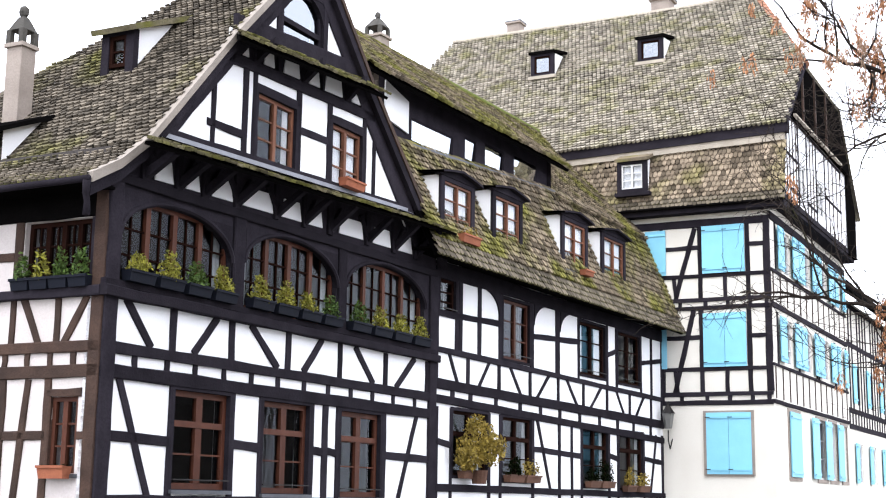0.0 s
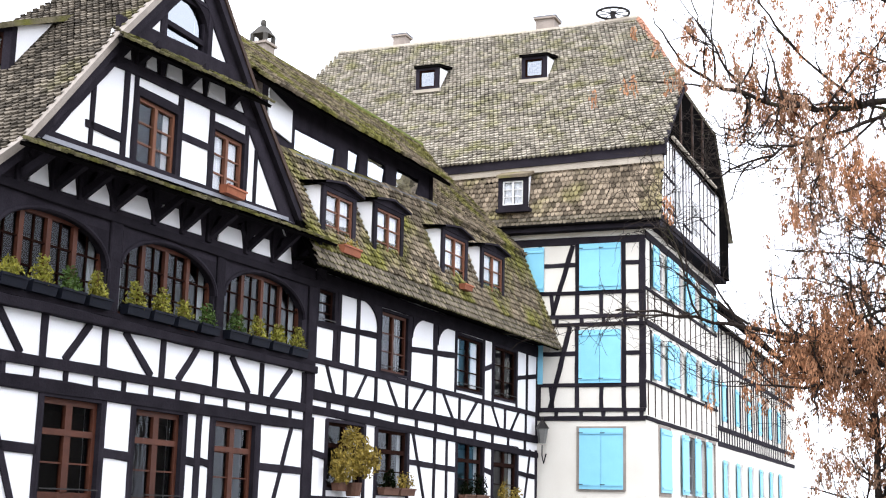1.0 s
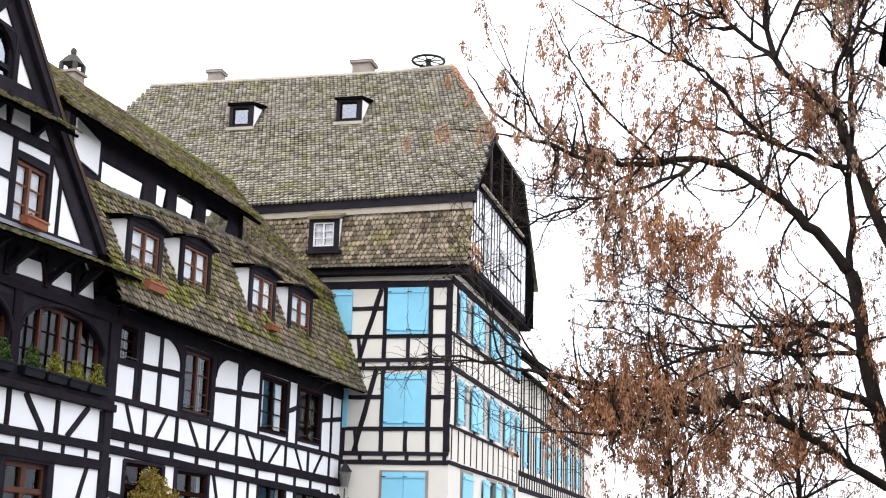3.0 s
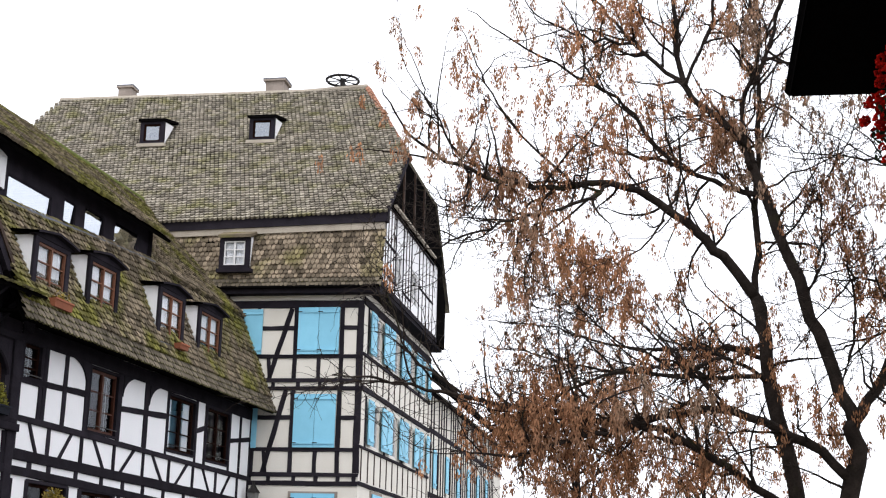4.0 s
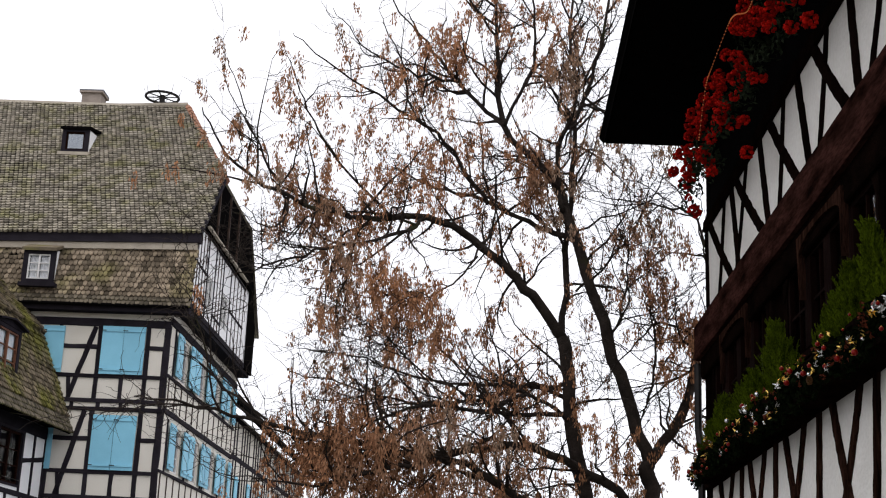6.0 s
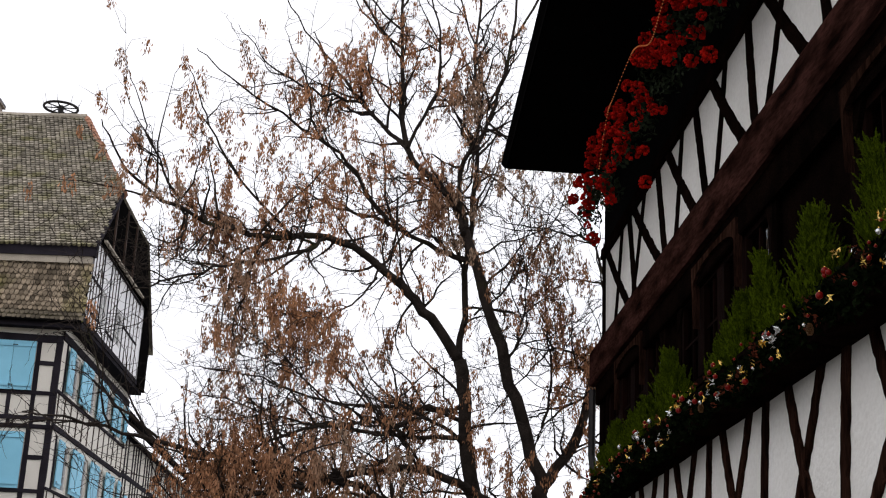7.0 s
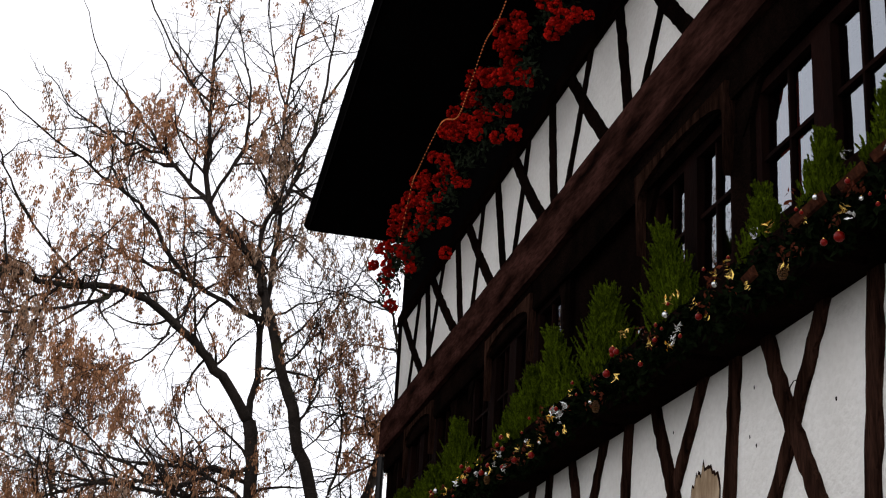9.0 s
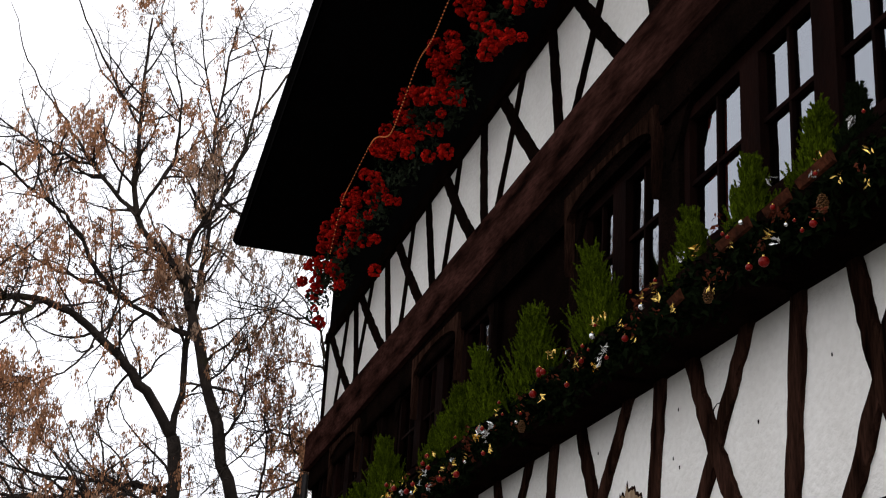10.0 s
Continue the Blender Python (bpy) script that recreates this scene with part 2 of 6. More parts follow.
def wall_with_openings(name, parent, place, u0, u1, z0, z1, openings, material, thick=0.3, cuts=()):
    """A wall with real openings (u0, u1, z0, z1) through it; cuts: planes (point, normal) in (along, up) that trim it."""
    us = sorted({u0, u1, *(min(max(v, u0), u1) for o in openings for v in o[:2])})
    zs = sorted({z0, z1, *(min(max(v, z0), z1) for o in openings for v in o[2:4])})

    def solid(i, j):
        if not (0 <= i < len(us) - 1 and 0 <= j < len(zs) - 1):
            return False
        cu, cz = (us[i] + us[i + 1]) / 2, (zs[j] + zs[j + 1]) / 2
        return not any(o[0] < cu < o[1] and o[2] < cz < o[3] for o in openings)

    s = Shape()
    for i in range(len(us) - 1):
        for j in range(len(zs) - 1):
            if not solid(i, j):
                continue
            a, b, c, d = us[i], us[i + 1], zs[j], zs[j + 1]
            s.add([(a, 0, c), (b, 0, c), (b, 0, d), (a, 0, d)], [(0, 1, 2, 3)])
            s.add([(a, -thick, c), (b, -thick, c), (b, -thick, d), (a, -thick, d)], [(3, 2, 1, 0)])
            for (di, dj), (p, q) in (((-1, 0), ((a, c), (a, d))), ((1, 0), ((b, c), (b, d))), ((0, -1), ((a, c), (b, c))), ((0, 1), ((a, d), (b, d)))):
                if not solid(i + di, j + dj):
                    s.add([(p[0], 0, p[1]), (q[0], 0, q[1]), (q[0], -thick, q[1]), (p[0], -thick, p[1])], [(0, 1, 2, 3)])
    me = bpy.data.meshes.new(name)
    me.from_pydata(s.v, [], s.f)
    bm = bmesh.new()
    bm.from_mesh(me)
    bmesh.ops.remove_doubles(bm, verts=bm.verts, dist=1e-5)
    for (pu, pz), (nu, nz) in cuts:
        bmesh.ops.bisect_plane(bm, geom=bm.verts[:] + bm.edges[:] + bm.faces[:], plane_co=(pu, 0, pz), plane_no=(nu, 0, nz), clear_outer=True)
    for v in bm.verts:
        v.co = place(*v.co)
    bmesh.ops.recalc_face_normals(bm, faces=bm.faces)
    bm.to_mesh(me)
    bm.free()
    me.materials.append(material)
    ob = new(name, me)
    ob.parent = parent
    return ob


def window(parent, place, u0, u1, z0, z1, cols=2, rows=3, frame_mat=None, inset=0.10, transom=None, glass=None, curtain=0.0, bars=True, sill=None, width=0.07, name="window", mull=0.09, casing=None, bar_mat=None, tilt=0.0):
    """A casement window in its opening: frame, one leaf a column with its glazing bars and panes, and a sill."""
    frame_mat, glass = frame_mat or FRAME, glass or GLASS
    s = Shape(place)
    a, b = -inset - 0.05, -inset + 0.02
    for box in ((u0, u0 + width, z0, z1), (u1 - width, u1, z0, z1), (u0 + width, u1 - width, z0, z0 + width), (u0 + width, u1 - width, z1 - width, z1)):
        s.box(box[0], box[1], a, b, box[2], box[3])
    win = part(name, s, frame_mat, parent)
    iu0, iu1, iz0, iz1 = u0 + width, u1 - width, z0 + width, z1 - width
    step = (iu1 - iu0) / cols
    for c in range(1, cols):
        part("mullion", Shape(place).box(iu0 + c * step - mull / 2, iu0 + c * step + mull / 2, a, b + 0.01, iz0, iz1), frame_mat, win)
    if transom:
        part("transom", Shape(place).box(iu0, iu1, a, b + 0.02, transom - 0.05, transom + 0.05), frame_mat, win)
    for c in range(cols):
        p, q = iu0 + c * step + (mull / 2 if c else 0), iu0 + (c + 1) * step - (mull / 2 if c < cols - 1 else 0)
        if bars:
            for r in range(1, rows):
                z = iz0 + (iz1 - iz0) * r / rows
                part("glazing_bar", Shape(place).box(p, q, a + 0.01, b - 0.015, z - 0.014, z + 0.014), bar_mat or frame_mat, win)
            if bars == 2:
                part("glazing_bar", Shape(place).box((p + q) / 2 - 0.012, (p + q) / 2 + 0.012, a + 0.012, b - 0.017, iz0, iz1), bar_mat or frame_mat, win)
        t = rng.uniform(-0.006, 0.006)
        y = (a + b) / 2 - 0.01
        x0, x1, x2, x3 = (Vector(place(*w)) for w in ((0, 0, 0), (1, 0, 0), (0, 1, 0), (0, 0, 1)))
        outward = (x1 - x0).cross(x3 - x0).dot(x2 - x0) > 0
        pane = Shape(place).add([(p, y + t, iz0), (q, y - t, iz0), (q, y - t - tilt - rng.uniform(-0.004, 0.004), iz1), (p, y + t - tilt, iz1)], [(0, 1, 2, 3) if outward else (3, 2, 1, 0)])
        g = part("pane", pane, glass, win)
        g.visible_shadow = False
    if casing:
        k = Shape(place)
        for c in ((u0 - 0.075, u0 + 0.004, z0 - 0.06, z1 + 0.07), (u1 - 0.004, u1 + 0.075, z0 - 0.06, z1 + 0.07), (u0, u1, z1 - 0.004, z1 + 0.07), (u0, u1, z0 - 0.06, z0 + 0.004)):
            k.box(c[0], c[1], -0.29, 0.032, c[2], c[3])
        part("casing", k, casing, win)
    if curtain:
        n = 24
        for lo, hi in ((iu0, iu0 + (iu1 - iu0) * curtain / 2), (iu1 - (iu1 - iu0) * curtain / 2, iu1)):
            pts = []
            for i in range(n + 1):
                u = lo + (hi - lo) * i / n
                o = -inset - 0.085 + 0.015 * math.sin(i * 1.7) + rng.uniform(-0.004, 0.004)
                pts += [(u, o, iz0), (u, o, iz1)]
            part("curtain", Shape(place).add(pts, [(2 * i, 2 * i + 2, 2 * i + 3, 2 * i + 1) for i in range(n)]), CURTAIN, win, "white net curtain")
    if sill:
        part("sill", Shape(place).box(u0 - 0.06, u1 + 0.06, -inset, 0.09, z0 - 0.07, z0 - 0.01), sill, win)
    return win


def tile_rows(place, profile, left, right, gauge=0.23, width=0.175, seed=1, lift=0.02, thick=0.03, lip=0.045, sag=0.02, keep=None, skip=0):
    """Rows of round-ended plain tiles, each a thin piece, laid up a bent slope. profile: (in, up) points from the eave; left, right: ends by height."""
    r = random.Random(seed)
    s = Shape()
    segs, total = [], 0.0
    for (a, b), (c, d) in zip(profile, profile[1:]):
        ln = math.hypot(c - a, d - b)
        segs.append((total, ln, a, b, c, d))
        total += ln

    def at(k):
        for t0, ln, a, b, c, d in segs:
            if k <= t0 + ln or (t0, ln) == (segs[-1][0], segs[-1][1]):
                q = (k - t0) / ln
                return a + (c - a) * q, b + (d - b) * q, (c - a) / ln, (d - b) / ln
    n = int(total / gauge)
    outline = ((-0.5, 1.0), (-0.5, -0.16), (-0.33, -0.42), (0.0, -0.55), (0.33, -0.42), (0.5, -0.16), (0.5, 1.0))
    for i in range(skip, n + 1):
        y, z, ty, tz = at(i * gauge)
        ny, nz = -tz, ty
        u = left(z) + (i % 2) * width / 2
        end = right(z)
        while u < end:
            w = width * r.uniform(0.85, 0.96)
            if keep is None or keep(u, z):
                h = lift + r.uniform(-0.008, 0.012) + sag * noise.noise(Vector((u * 0.35, z * 0.35, seed)))
                tilt, slip, yaw = r.uniform(-0.006, 0.006), r.uniform(-0.012, 0.012), r.uniform(-0.03, 0.03)
                top, low = [], []
                for k, (p, q) in enumerate(outline):
                    d = slip + gauge * q * (1.05 if q > 0 else 1) + p * width * yaw
                    raise_ = h + (0 if q > 0 else lip) + p * tilt
                    yy, zz = y + ty * d + ny * raise_, z + tz * d + nz * raise_
                    top.append(place(u + p * w, -yy, zz))
                    if 1 <= k <= 5:
                        low.append(place(u + p * w, -(yy - ny * thick * 1.5), zz - nz * thick * 1.5))
                base = len(s.v)
                s.v += top + low
                s.f.append(tuple(base + j for j in range(7)))
                s.f += [(base + 1 + j, base + 7 + j, base + 8 + j, base + 2 + j) for j in range(4)]
            u += width
    return s


def tile_pieces(parent, place, profile, u0, u1, rows, gauge, width, material, lip=0.045, thick=0.03):
    """The lowest rows of a slope as single tiles that share one mesh."""
    (a, b), (c, d) = profile[:2]
    ln = math.hypot(c - a, d - b)
    ty, tz = (c - a) / ln, (d - b) / ln
    ring = [(-0.46 * width, gauge), (-0.46 * width, -0.16 * gauge), (-0.31 * width, -0.42 * gauge), (0, -0.55 * gauge), (0.31 * width, -0.42 * gauge), (0.46 * width, -0.16 * gauge), (0.46 * width, gauge)]
    s = Shape().add([(p, q, 0.02 if q > 0 else 0.02 + lip) for p, q in ring] + [(p, q, 0.02 + lip - thick * 1.5) for p, q in ring[1:6]], [tuple(range(7))] + [(1 + j, 7 + j, 8 + j, 2 + j) for j in range(4)])
    me = s.mesh("roof_tile", material)
    o0, ou, os_ = (Vector(place(*w)) for w in ((0, 0, 0), (1, 0, 0), (0, -ty, tz)))
    e1, e2 = ou - o0, os_ - o0
    e3 = e1.cross(e2)
    if (Vector(place(0, tz, ty)) - o0).dot(e3) < 0:
        e3 = -e3
    r = random.Random(9)
    for i in range(rows):
        u = u0 + (i % 2) * width / 2
        while u < u1:
            ob = new("roof_tile", me)
            ob.parent = parent
            p = Vector(place(u, -(a + ty * gauge * i), b + tz * gauge * i)) + e3 * r.uniform(-0.006, 0.01) + e2 * r.uniform(-0.01, 0.01)
            ob.matrix_basis = Matrix(((e1.x, e2.x, e3.x, p.x), (e1.y, e2.y, e3.y, p.y), (e1.z, e2.z, e3.z, p.z), (0, 0, 0, 1))) @ pose(0, 0, 0, 0, r.uniform(-1.5, 1.5), r.uniform(-2, 2))
            u += width


def sheet(parent, name, corners, material, thick=0.08, label=""):
    """A solid board over a ring of corners in the house's own axes."""
    p = [Vector(c) for c in corners]
    n = (p[1] - p[0]).cross(p[2] - p[0]).normalized() * thick
    k = len(p)
    s = Shape().add([tuple(q) for q in p] + [tuple(q - n) for q in p],
                    [tuple(range(k)), tuple(range(2 * k - 1, k - 1, -1))] + [(i, (i + 1) % k, k + (i + 1) % k, k + i) for i in range(k)])
    return part(name, s, material, parent, label)


def heading(x, y, h):
    return pose(x, y, 0, 0, 0, 90 - h)


def line_of(a, b):
    return lambda z: a[0] + (b[0] - a[0]) * (z - a[1]) / (b[1] - a[1])


# ---- ground ----
g = Shape()
g.add([(-900, -900, 0), (900, -900, 0), (900, 900, 0), (-900, 900, 0)], [(0, 1, 2, 3)])
lone("ground", g, COBBLE, "grey cobbled street between the old houses", "ground", kind="structure")

# ---- gabled half-timbered house ----
gable = thing("gabled_house", heading(-5.018, 19.876, 26.6), "black and white half-timbered house with steep gable and arched windows", "house")
front = lambda u, o, z: (u, -o, z)
side = lambda u, o, z: (-o, u, z)
DEEP = 6.2
LOW = [(1.78, 3.28, 1.70, 3.26), (4.28, 5.78, 1.66, 3.26), (6.92, 8.47, 1.62, 3.25)]
ARCH = [(0.30, 3.15, 4.74, 6.12), (3.56, 6.64, 4.80, 6.22), (7.00, 10.34, 4.86, 6.30)]
wall_with_openings("front_wall", gable, front, 0, 10.88, 0, 4.55, LOW, PLASTER)
wall_with_openings("gallery_wall", gable, front, 0, 10.88, 4.55, 7.3, ARCH, TIMBER, cuts=(((0.0, 6.4), (-0.58, 0.81)), ((10.9, 6.9), (0.7, 0.714))))
GWIN = [(3.75, 5.00, 7.46, 8.70), (6.30, 7.46, 7.54, 8.80), (4.45, 5.86, 9.98, 11.05)]
wall_with_openings("gable_wall", gable, front, 0, 10.6, 7.3, 12.1, GWIN, PLASTER, cuts=(((0.64, 6.9), (-0.738, 0.675)), ((2.83, 9.32), (-0.71, 0.704)), ((7.58, 9.75), (0.726, 0.688)), ((9.0, 8.4), (0.67, 0.742))))
SLOW = [(0.36, 0.88, 1.90, 3.02)]
SARCH = [(0.22, 1.62, 4.66, 5.72)]
wall_with_openings("side_wall", gable, side, 0.0, DEEP, 0, 6.2, SLOW + SARCH, SIDE_PLASTER)
for n, b in (("back_wall", (0, 10.88, DEEP - 0.3, DEEP, 0, 6.6)), ("party_wall", (10.58, 10.88, 0.3, DEEP - 0.3, 0, 6.6))):
    part(n, Shape().box(*b), PLASTER, gable)
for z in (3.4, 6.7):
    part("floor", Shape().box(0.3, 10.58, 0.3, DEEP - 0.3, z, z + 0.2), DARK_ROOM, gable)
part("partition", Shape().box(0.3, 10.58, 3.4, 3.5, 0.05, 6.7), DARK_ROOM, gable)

# storey beams and studs of the front
for z0, z1 in ((3.30, 3.52), (3.68, 3.86)):
    timber(gable, front, (-0.02, (z0 + z1) / 2), (10.88, (z0 + z1) / 2), z1 - z0, "beam", out=0.05)
timber(gable, front, (-0.1, 4.58), (10.9, 4.62), 0.16, "ledge", out=0.14, depth=0.22)
timber(gable, front, (-0.06, 4.72), (10.88, 4.76), 0.1, "ledge", out=0.07)
for u in (0.77, 1.56, 2.29, 3.08, 3.88, 4.70, 5.57, 6.42, 7.27, 8.12, 8.99, 9.94):
    timber(gable, front, (u, 3.50), (u, 3.70), 0.12, "stud")
timber(gable, front, (0.13, 0), (0.13, 6.5), 0.29, "corner_post", out=0.06)
timber(gable, front, (10.72, 0), (10.72, 6.6), 0.34, "corner_post", out=0.06)
for u in (1.67, 3.27, 5.01, 6.83, 8.64, 10.5):
    timber(gable, front, (u, 3.84), (u, 4.52), 0.16)
for a, b in ((0.5, 1.15), (2.84, 2.22), (3.81, 4.68), (6.17, 5.53), (7.4, 8.15), (9.92, 9.08)):
    timber(gable, front, (a, 4.53), (b, 3.85), 0.15, "brace")
for u, w in ((1.72, 0.14), (3.36, 0.15), (4.22, 0.12), (5.87, 0.16), (6.35, 0.2), (6.83, 0.16), (8.60, 0.22)):
    timber(gable, front, (u, 0.3), (u, 3.32), w)
for a, b in ((0.25, 1.68), (3.42, 4.18), (5.94, 6.27), (6.44, 6.76), (8.70, 10.56)):
    timber(gable, front, (a, 2.46), (b, 2.43), 0.15, "rail")
timber(gable, front, (0.2, 1.50), (10.7, 1.50), 0.2, "beam", out=0.06)
timber(gable, front, (0.43, 3.32), (1.53, 0.9), 0.14, "brace")
timber(gable, front, (10.03, 3.32), (8.95, 0.9), 0.13, "brace")
for u0, u1, z0, z1 in LOW:
    window(gable, front, u0, u1, z0, z1, 2, 3, transom=2.73, bars=True, glass=GLASS_DIM, sill=METAL, mull=0.17, width=0.1, inset=0.08, casing=TIMBER)
    part("window_guard", Shape(front).box(u0, u1, 0.04, 0.06, z0 + 0.14, z0 + 0.16), IRON, gable)

# arched gallery windows with dark spandrels
for i, (u0, u1, z0, z1) in enumerate(ARCH):
    window(gable, front, u0, u1, z0, z1, 4, 3, inset=0.12, bars=2, bar_mat=FRAME_DARK, mull=0.11, glass=GLASS_DIM, curtain=0.16 if i else 0.12)
    spring, n, mid = z0 + (z1 - z0) * 0.55, 12, (u0 + u1) / 2
    for sgn in (-1, 1):
        ring = [(mid + sgn * (u1 - u0) / 2, spring)]
        for k in range(n + 1):
            a = math.pi / 2 * k / n
            ring.append((mid + sgn * (u1 - u0) / 2 * math.cos(a) ** 0.85, spring + (z1 - spring) * math.sin(a) ** 0.85))
        ring.append((mid + sgn * (u1 - u0) / 2, z1 + 0.01))
        ring = ring[1:]
        part("spandrel", Shape(front).slab(ring, -0.16, 0.02), TIMBER, gable)
    part("arch_rib", Shape(front).tube([(mid + (u1 - u0) / 2 * math.cos(math.pi * k / 20) * 1.02, 0.02, spring + (z1 - spring + 0.05) * math.sin(math.pi * k / 20)) for k in range(21)], [0.045] * 21, 6), TIMBER, gable)
timber(gable, front, (-0.05, 6.34), (10.85, 6.50), 0.16, "beam", out=0.07)
timber(gable, front, (3.35, 4.7), (3.35, 6.4), 0.34, out=0.05)
timber(gable, front, (6.82, 4.7), (6.82, 6.4), 0.30, out=0.05)

# plaster coffers and struts under the pent roof, which climbs along the wall
COFFERS = [(0.98, 1.5), (1.78, 2.2), (2.5, 3.12), (3.4, 4.36), (4.6, 5.3), (5.5, 6.05), (6.62, 7.6), (7.95, 8.75), (9.05, 9.7)]
climb = lambda u, o, z: (u, -o, z + 0.05 * u)


def coffer(parent, u0, u1, z, h, slope):
    part("coffer", Shape(front).slab([(u0 + 0.02, z + slope * u0), (u1 - 0.02, z + slope * u1), (u1 - 0.1, z + h + slope * u1), (u0 + 0.1, z + h + slope * u0)], 0.005, 0.03), PLASTER, parent)


def bracket_strut(parent, u, z, reach, rise, w=0.055):
    part("strut", Shape(front).add([(u - w, 0.04, z), (u + w, 0.04, z), (u + w, reach, z + rise), (u - w, reach, z + rise), (u - w, 0.04, z + 0.17), (u + w, 0.04, z + 0.17), (u + w, reach, z + rise + 0.12), (u - w, reach, z + rise + 0.12)],
                                       [(0, 1, 2, 3), (4, 7, 6, 5), (0, 4, 5, 1), (3, 2, 6, 7), (0, 3, 7, 4), (1, 5, 6, 2)]), TIMBER, parent)


part("backing", Shape(front).slab([(1.6, 7.28), (9.35, 7.28), (9.0, 7.62), (2.0, 7.32)], 0.0, 0.004), TIMBER, gable)
for u0, u1 in COFFERS:
    coffer(gable, u0, u1, 6.46, 0.34, 0.03)
for i, ((_, a), (b, _)) in enumerate(zip([(0, 0.62)] + COFFERS, COFFERS + [(10.1, 0)])):
    m, z = (a + b) / 2, 6.42 + 0.03 * (a + b) / 2
    timber(gable, front, (m - 0.04, z - 0.05), (m - 0.04, z + 0.6), min(0.16, (b - a) * 0.5), "stud", out=0.06)
    bracket_strut(gable, m, z, 0.6, 0.32 + 0.018 * m)
    if i in (1, 2, 3, 5, 6, 8, 9):
        timber(gable, front, (m - 0.02, z + 0.02), (m + 0.36, z + 0.5), 0.11, "brace", out=0.075)
    if i in (3, 4, 7):
        timber(gable, front, (m + 0.02, z + 0.02), (m - 0.34, z + 0.5), 0.11, "brace", out=0.07)
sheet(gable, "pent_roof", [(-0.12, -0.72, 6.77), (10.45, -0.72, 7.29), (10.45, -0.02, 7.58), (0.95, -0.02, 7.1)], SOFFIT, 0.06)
part("flashing", Shape(climb).add([(0.9, 0.055, 7.16), (9.4, 0.055, 7.16), (9.4, 0.055, 7.23), (0.9, 0.055, 7.23), (0.9, 0.2, 7.1), (9.4, 0.2, 7.1)], [(0, 1, 2, 3), (0, 4, 5, 1)]), ZINC, gable, "grey zinc flashing")

# gable timbers
timber(gable, front, (1.0, 7.33), (9.5, 7.70), 0.12, "beam", out=0.04)
timber(gable, front, (2.5, 9.06), (7.9, 9.30), 0.2, "beam", out=0.05)
timber(gable, front, (3.0, 9.75), (7.2, 10.08), 0.34, "beam", out=0.05)
timber(gable, front, (0.85, 7.0), (2.9, 9.2), 0.40, "rafter", out=0.05)
timber(gable, front, (2.8, 9.1), (5.45, 11.75), 0.40, "rafter", out=0.045)
timber(gable, front, (9.95, 7.1), (7.5, 9.55), 0.46, "rafter", out=0.05)
timber(gable, front, (7.6, 9.45), (5.42, 11.75), 0.42, "rafter", out=0.045)
for u, z0, z1, w in ((2.46, 7.4, 8.6, 0.12), (3.37, 7.4, 9.0, 0.15), (3.66, 7.4, 9.0, 0.12), (5.10, 7.4, 9.0, 0.16), (6.20, 7.4, 9.0, 0.16), (7.56, 7.4, 9.0, 0.14), (7.96, 7.4, 8.8, 0.12),
                     (4.34, 9.9, 11.2, 0.16), (5.95, 9.9, 11.0, 0.16)):
    timber(gable, front, (u, z0), (u, 9.06 + 0.044 * (u - 2.5) if z1 == 9.0 else z1), w)
for a, b, z in ((2.3, 3.32, 7.78), (5.16, 6.14, 8.34), (3.7, 5.1, 8.78), (6.2, 7.5, 8.88)):
    timber(gable, front, (a, z), (b, z + 0.03), 0.14, "rail")
for (u0, u1, z0, z1), c in zip(GWIN, (0.3, 0.95, 0.0)):
    window(gable, front, u0, u1, z0, z1, 2 if z0 < 9 else 1, 3, inset=0.06, transom=None if z0 < 9 else z0 + 0.34 * (z1 - z0), curtain=c, casing=TIMBER, frame_mat=FRAME_LIGHT if z0 < 9 else TIMBER, glass=GLASS if z0 < 9 else GLASS_SKY, bars=z0 < 9)
u0, u1, z0, z1 = GWIN[2]
for sgn in (-1, 1):
    ring = [((u0 + u1) / 2 + sgn * 0.71 * math.cos(math.pi / 2 * k / 8), 10.5 + 0.56 * math.sin(math.pi / 2 * k / 8)) for k in range(9)] + [((u0 + u1) / 2 + sgn * 0.71, 11.08)]
    part("spandrel", Shape(front).slab(ring, -0.14, 0.02), TIMBER, gable)
part("backing", Shape(front).slab([(2.6, 9.1), (7.7, 9.34), (7.2, 9.95), (3.1, 9.7)], 0.0, 0.004), TIMBER, gable)
UPPER_COFFERS = [(2.72, 3.43), (3.87, 4.24), (4.51, 5.09), (5.39, 5.80), (5.94, 6.65), (6.98, 7.62)]
for u0, u1 in UPPER_COFFERS:
    coffer(gable, u0, u1, 9.07, 0.4, 0.047)
for i, ((_, a), (b, _)) in enumerate(zip(UPPER_COFFERS, UPPER_COFFERS[1:])):
    m, z = (a + b) / 2, 9.03 + 0.047 * (a + b) / 2
    timber(gable, front, (m, z), (m, z + 0.5), min(0.14, (b - a) * 0.6), "stud", out=0.06)
    if i % 2 == 0:
        bracket_strut(gable, m, z, 0.44, 0.22 + 0.02 * m)
        timber(gable, front, (m + 0.02, z + 0.02), (m + 0.3, z + 0.46), 0.09, "brace", out=0.07)
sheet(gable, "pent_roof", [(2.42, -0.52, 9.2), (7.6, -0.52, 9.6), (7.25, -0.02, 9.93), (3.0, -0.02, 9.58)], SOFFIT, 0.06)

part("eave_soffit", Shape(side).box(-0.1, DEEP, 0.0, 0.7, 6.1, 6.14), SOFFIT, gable)
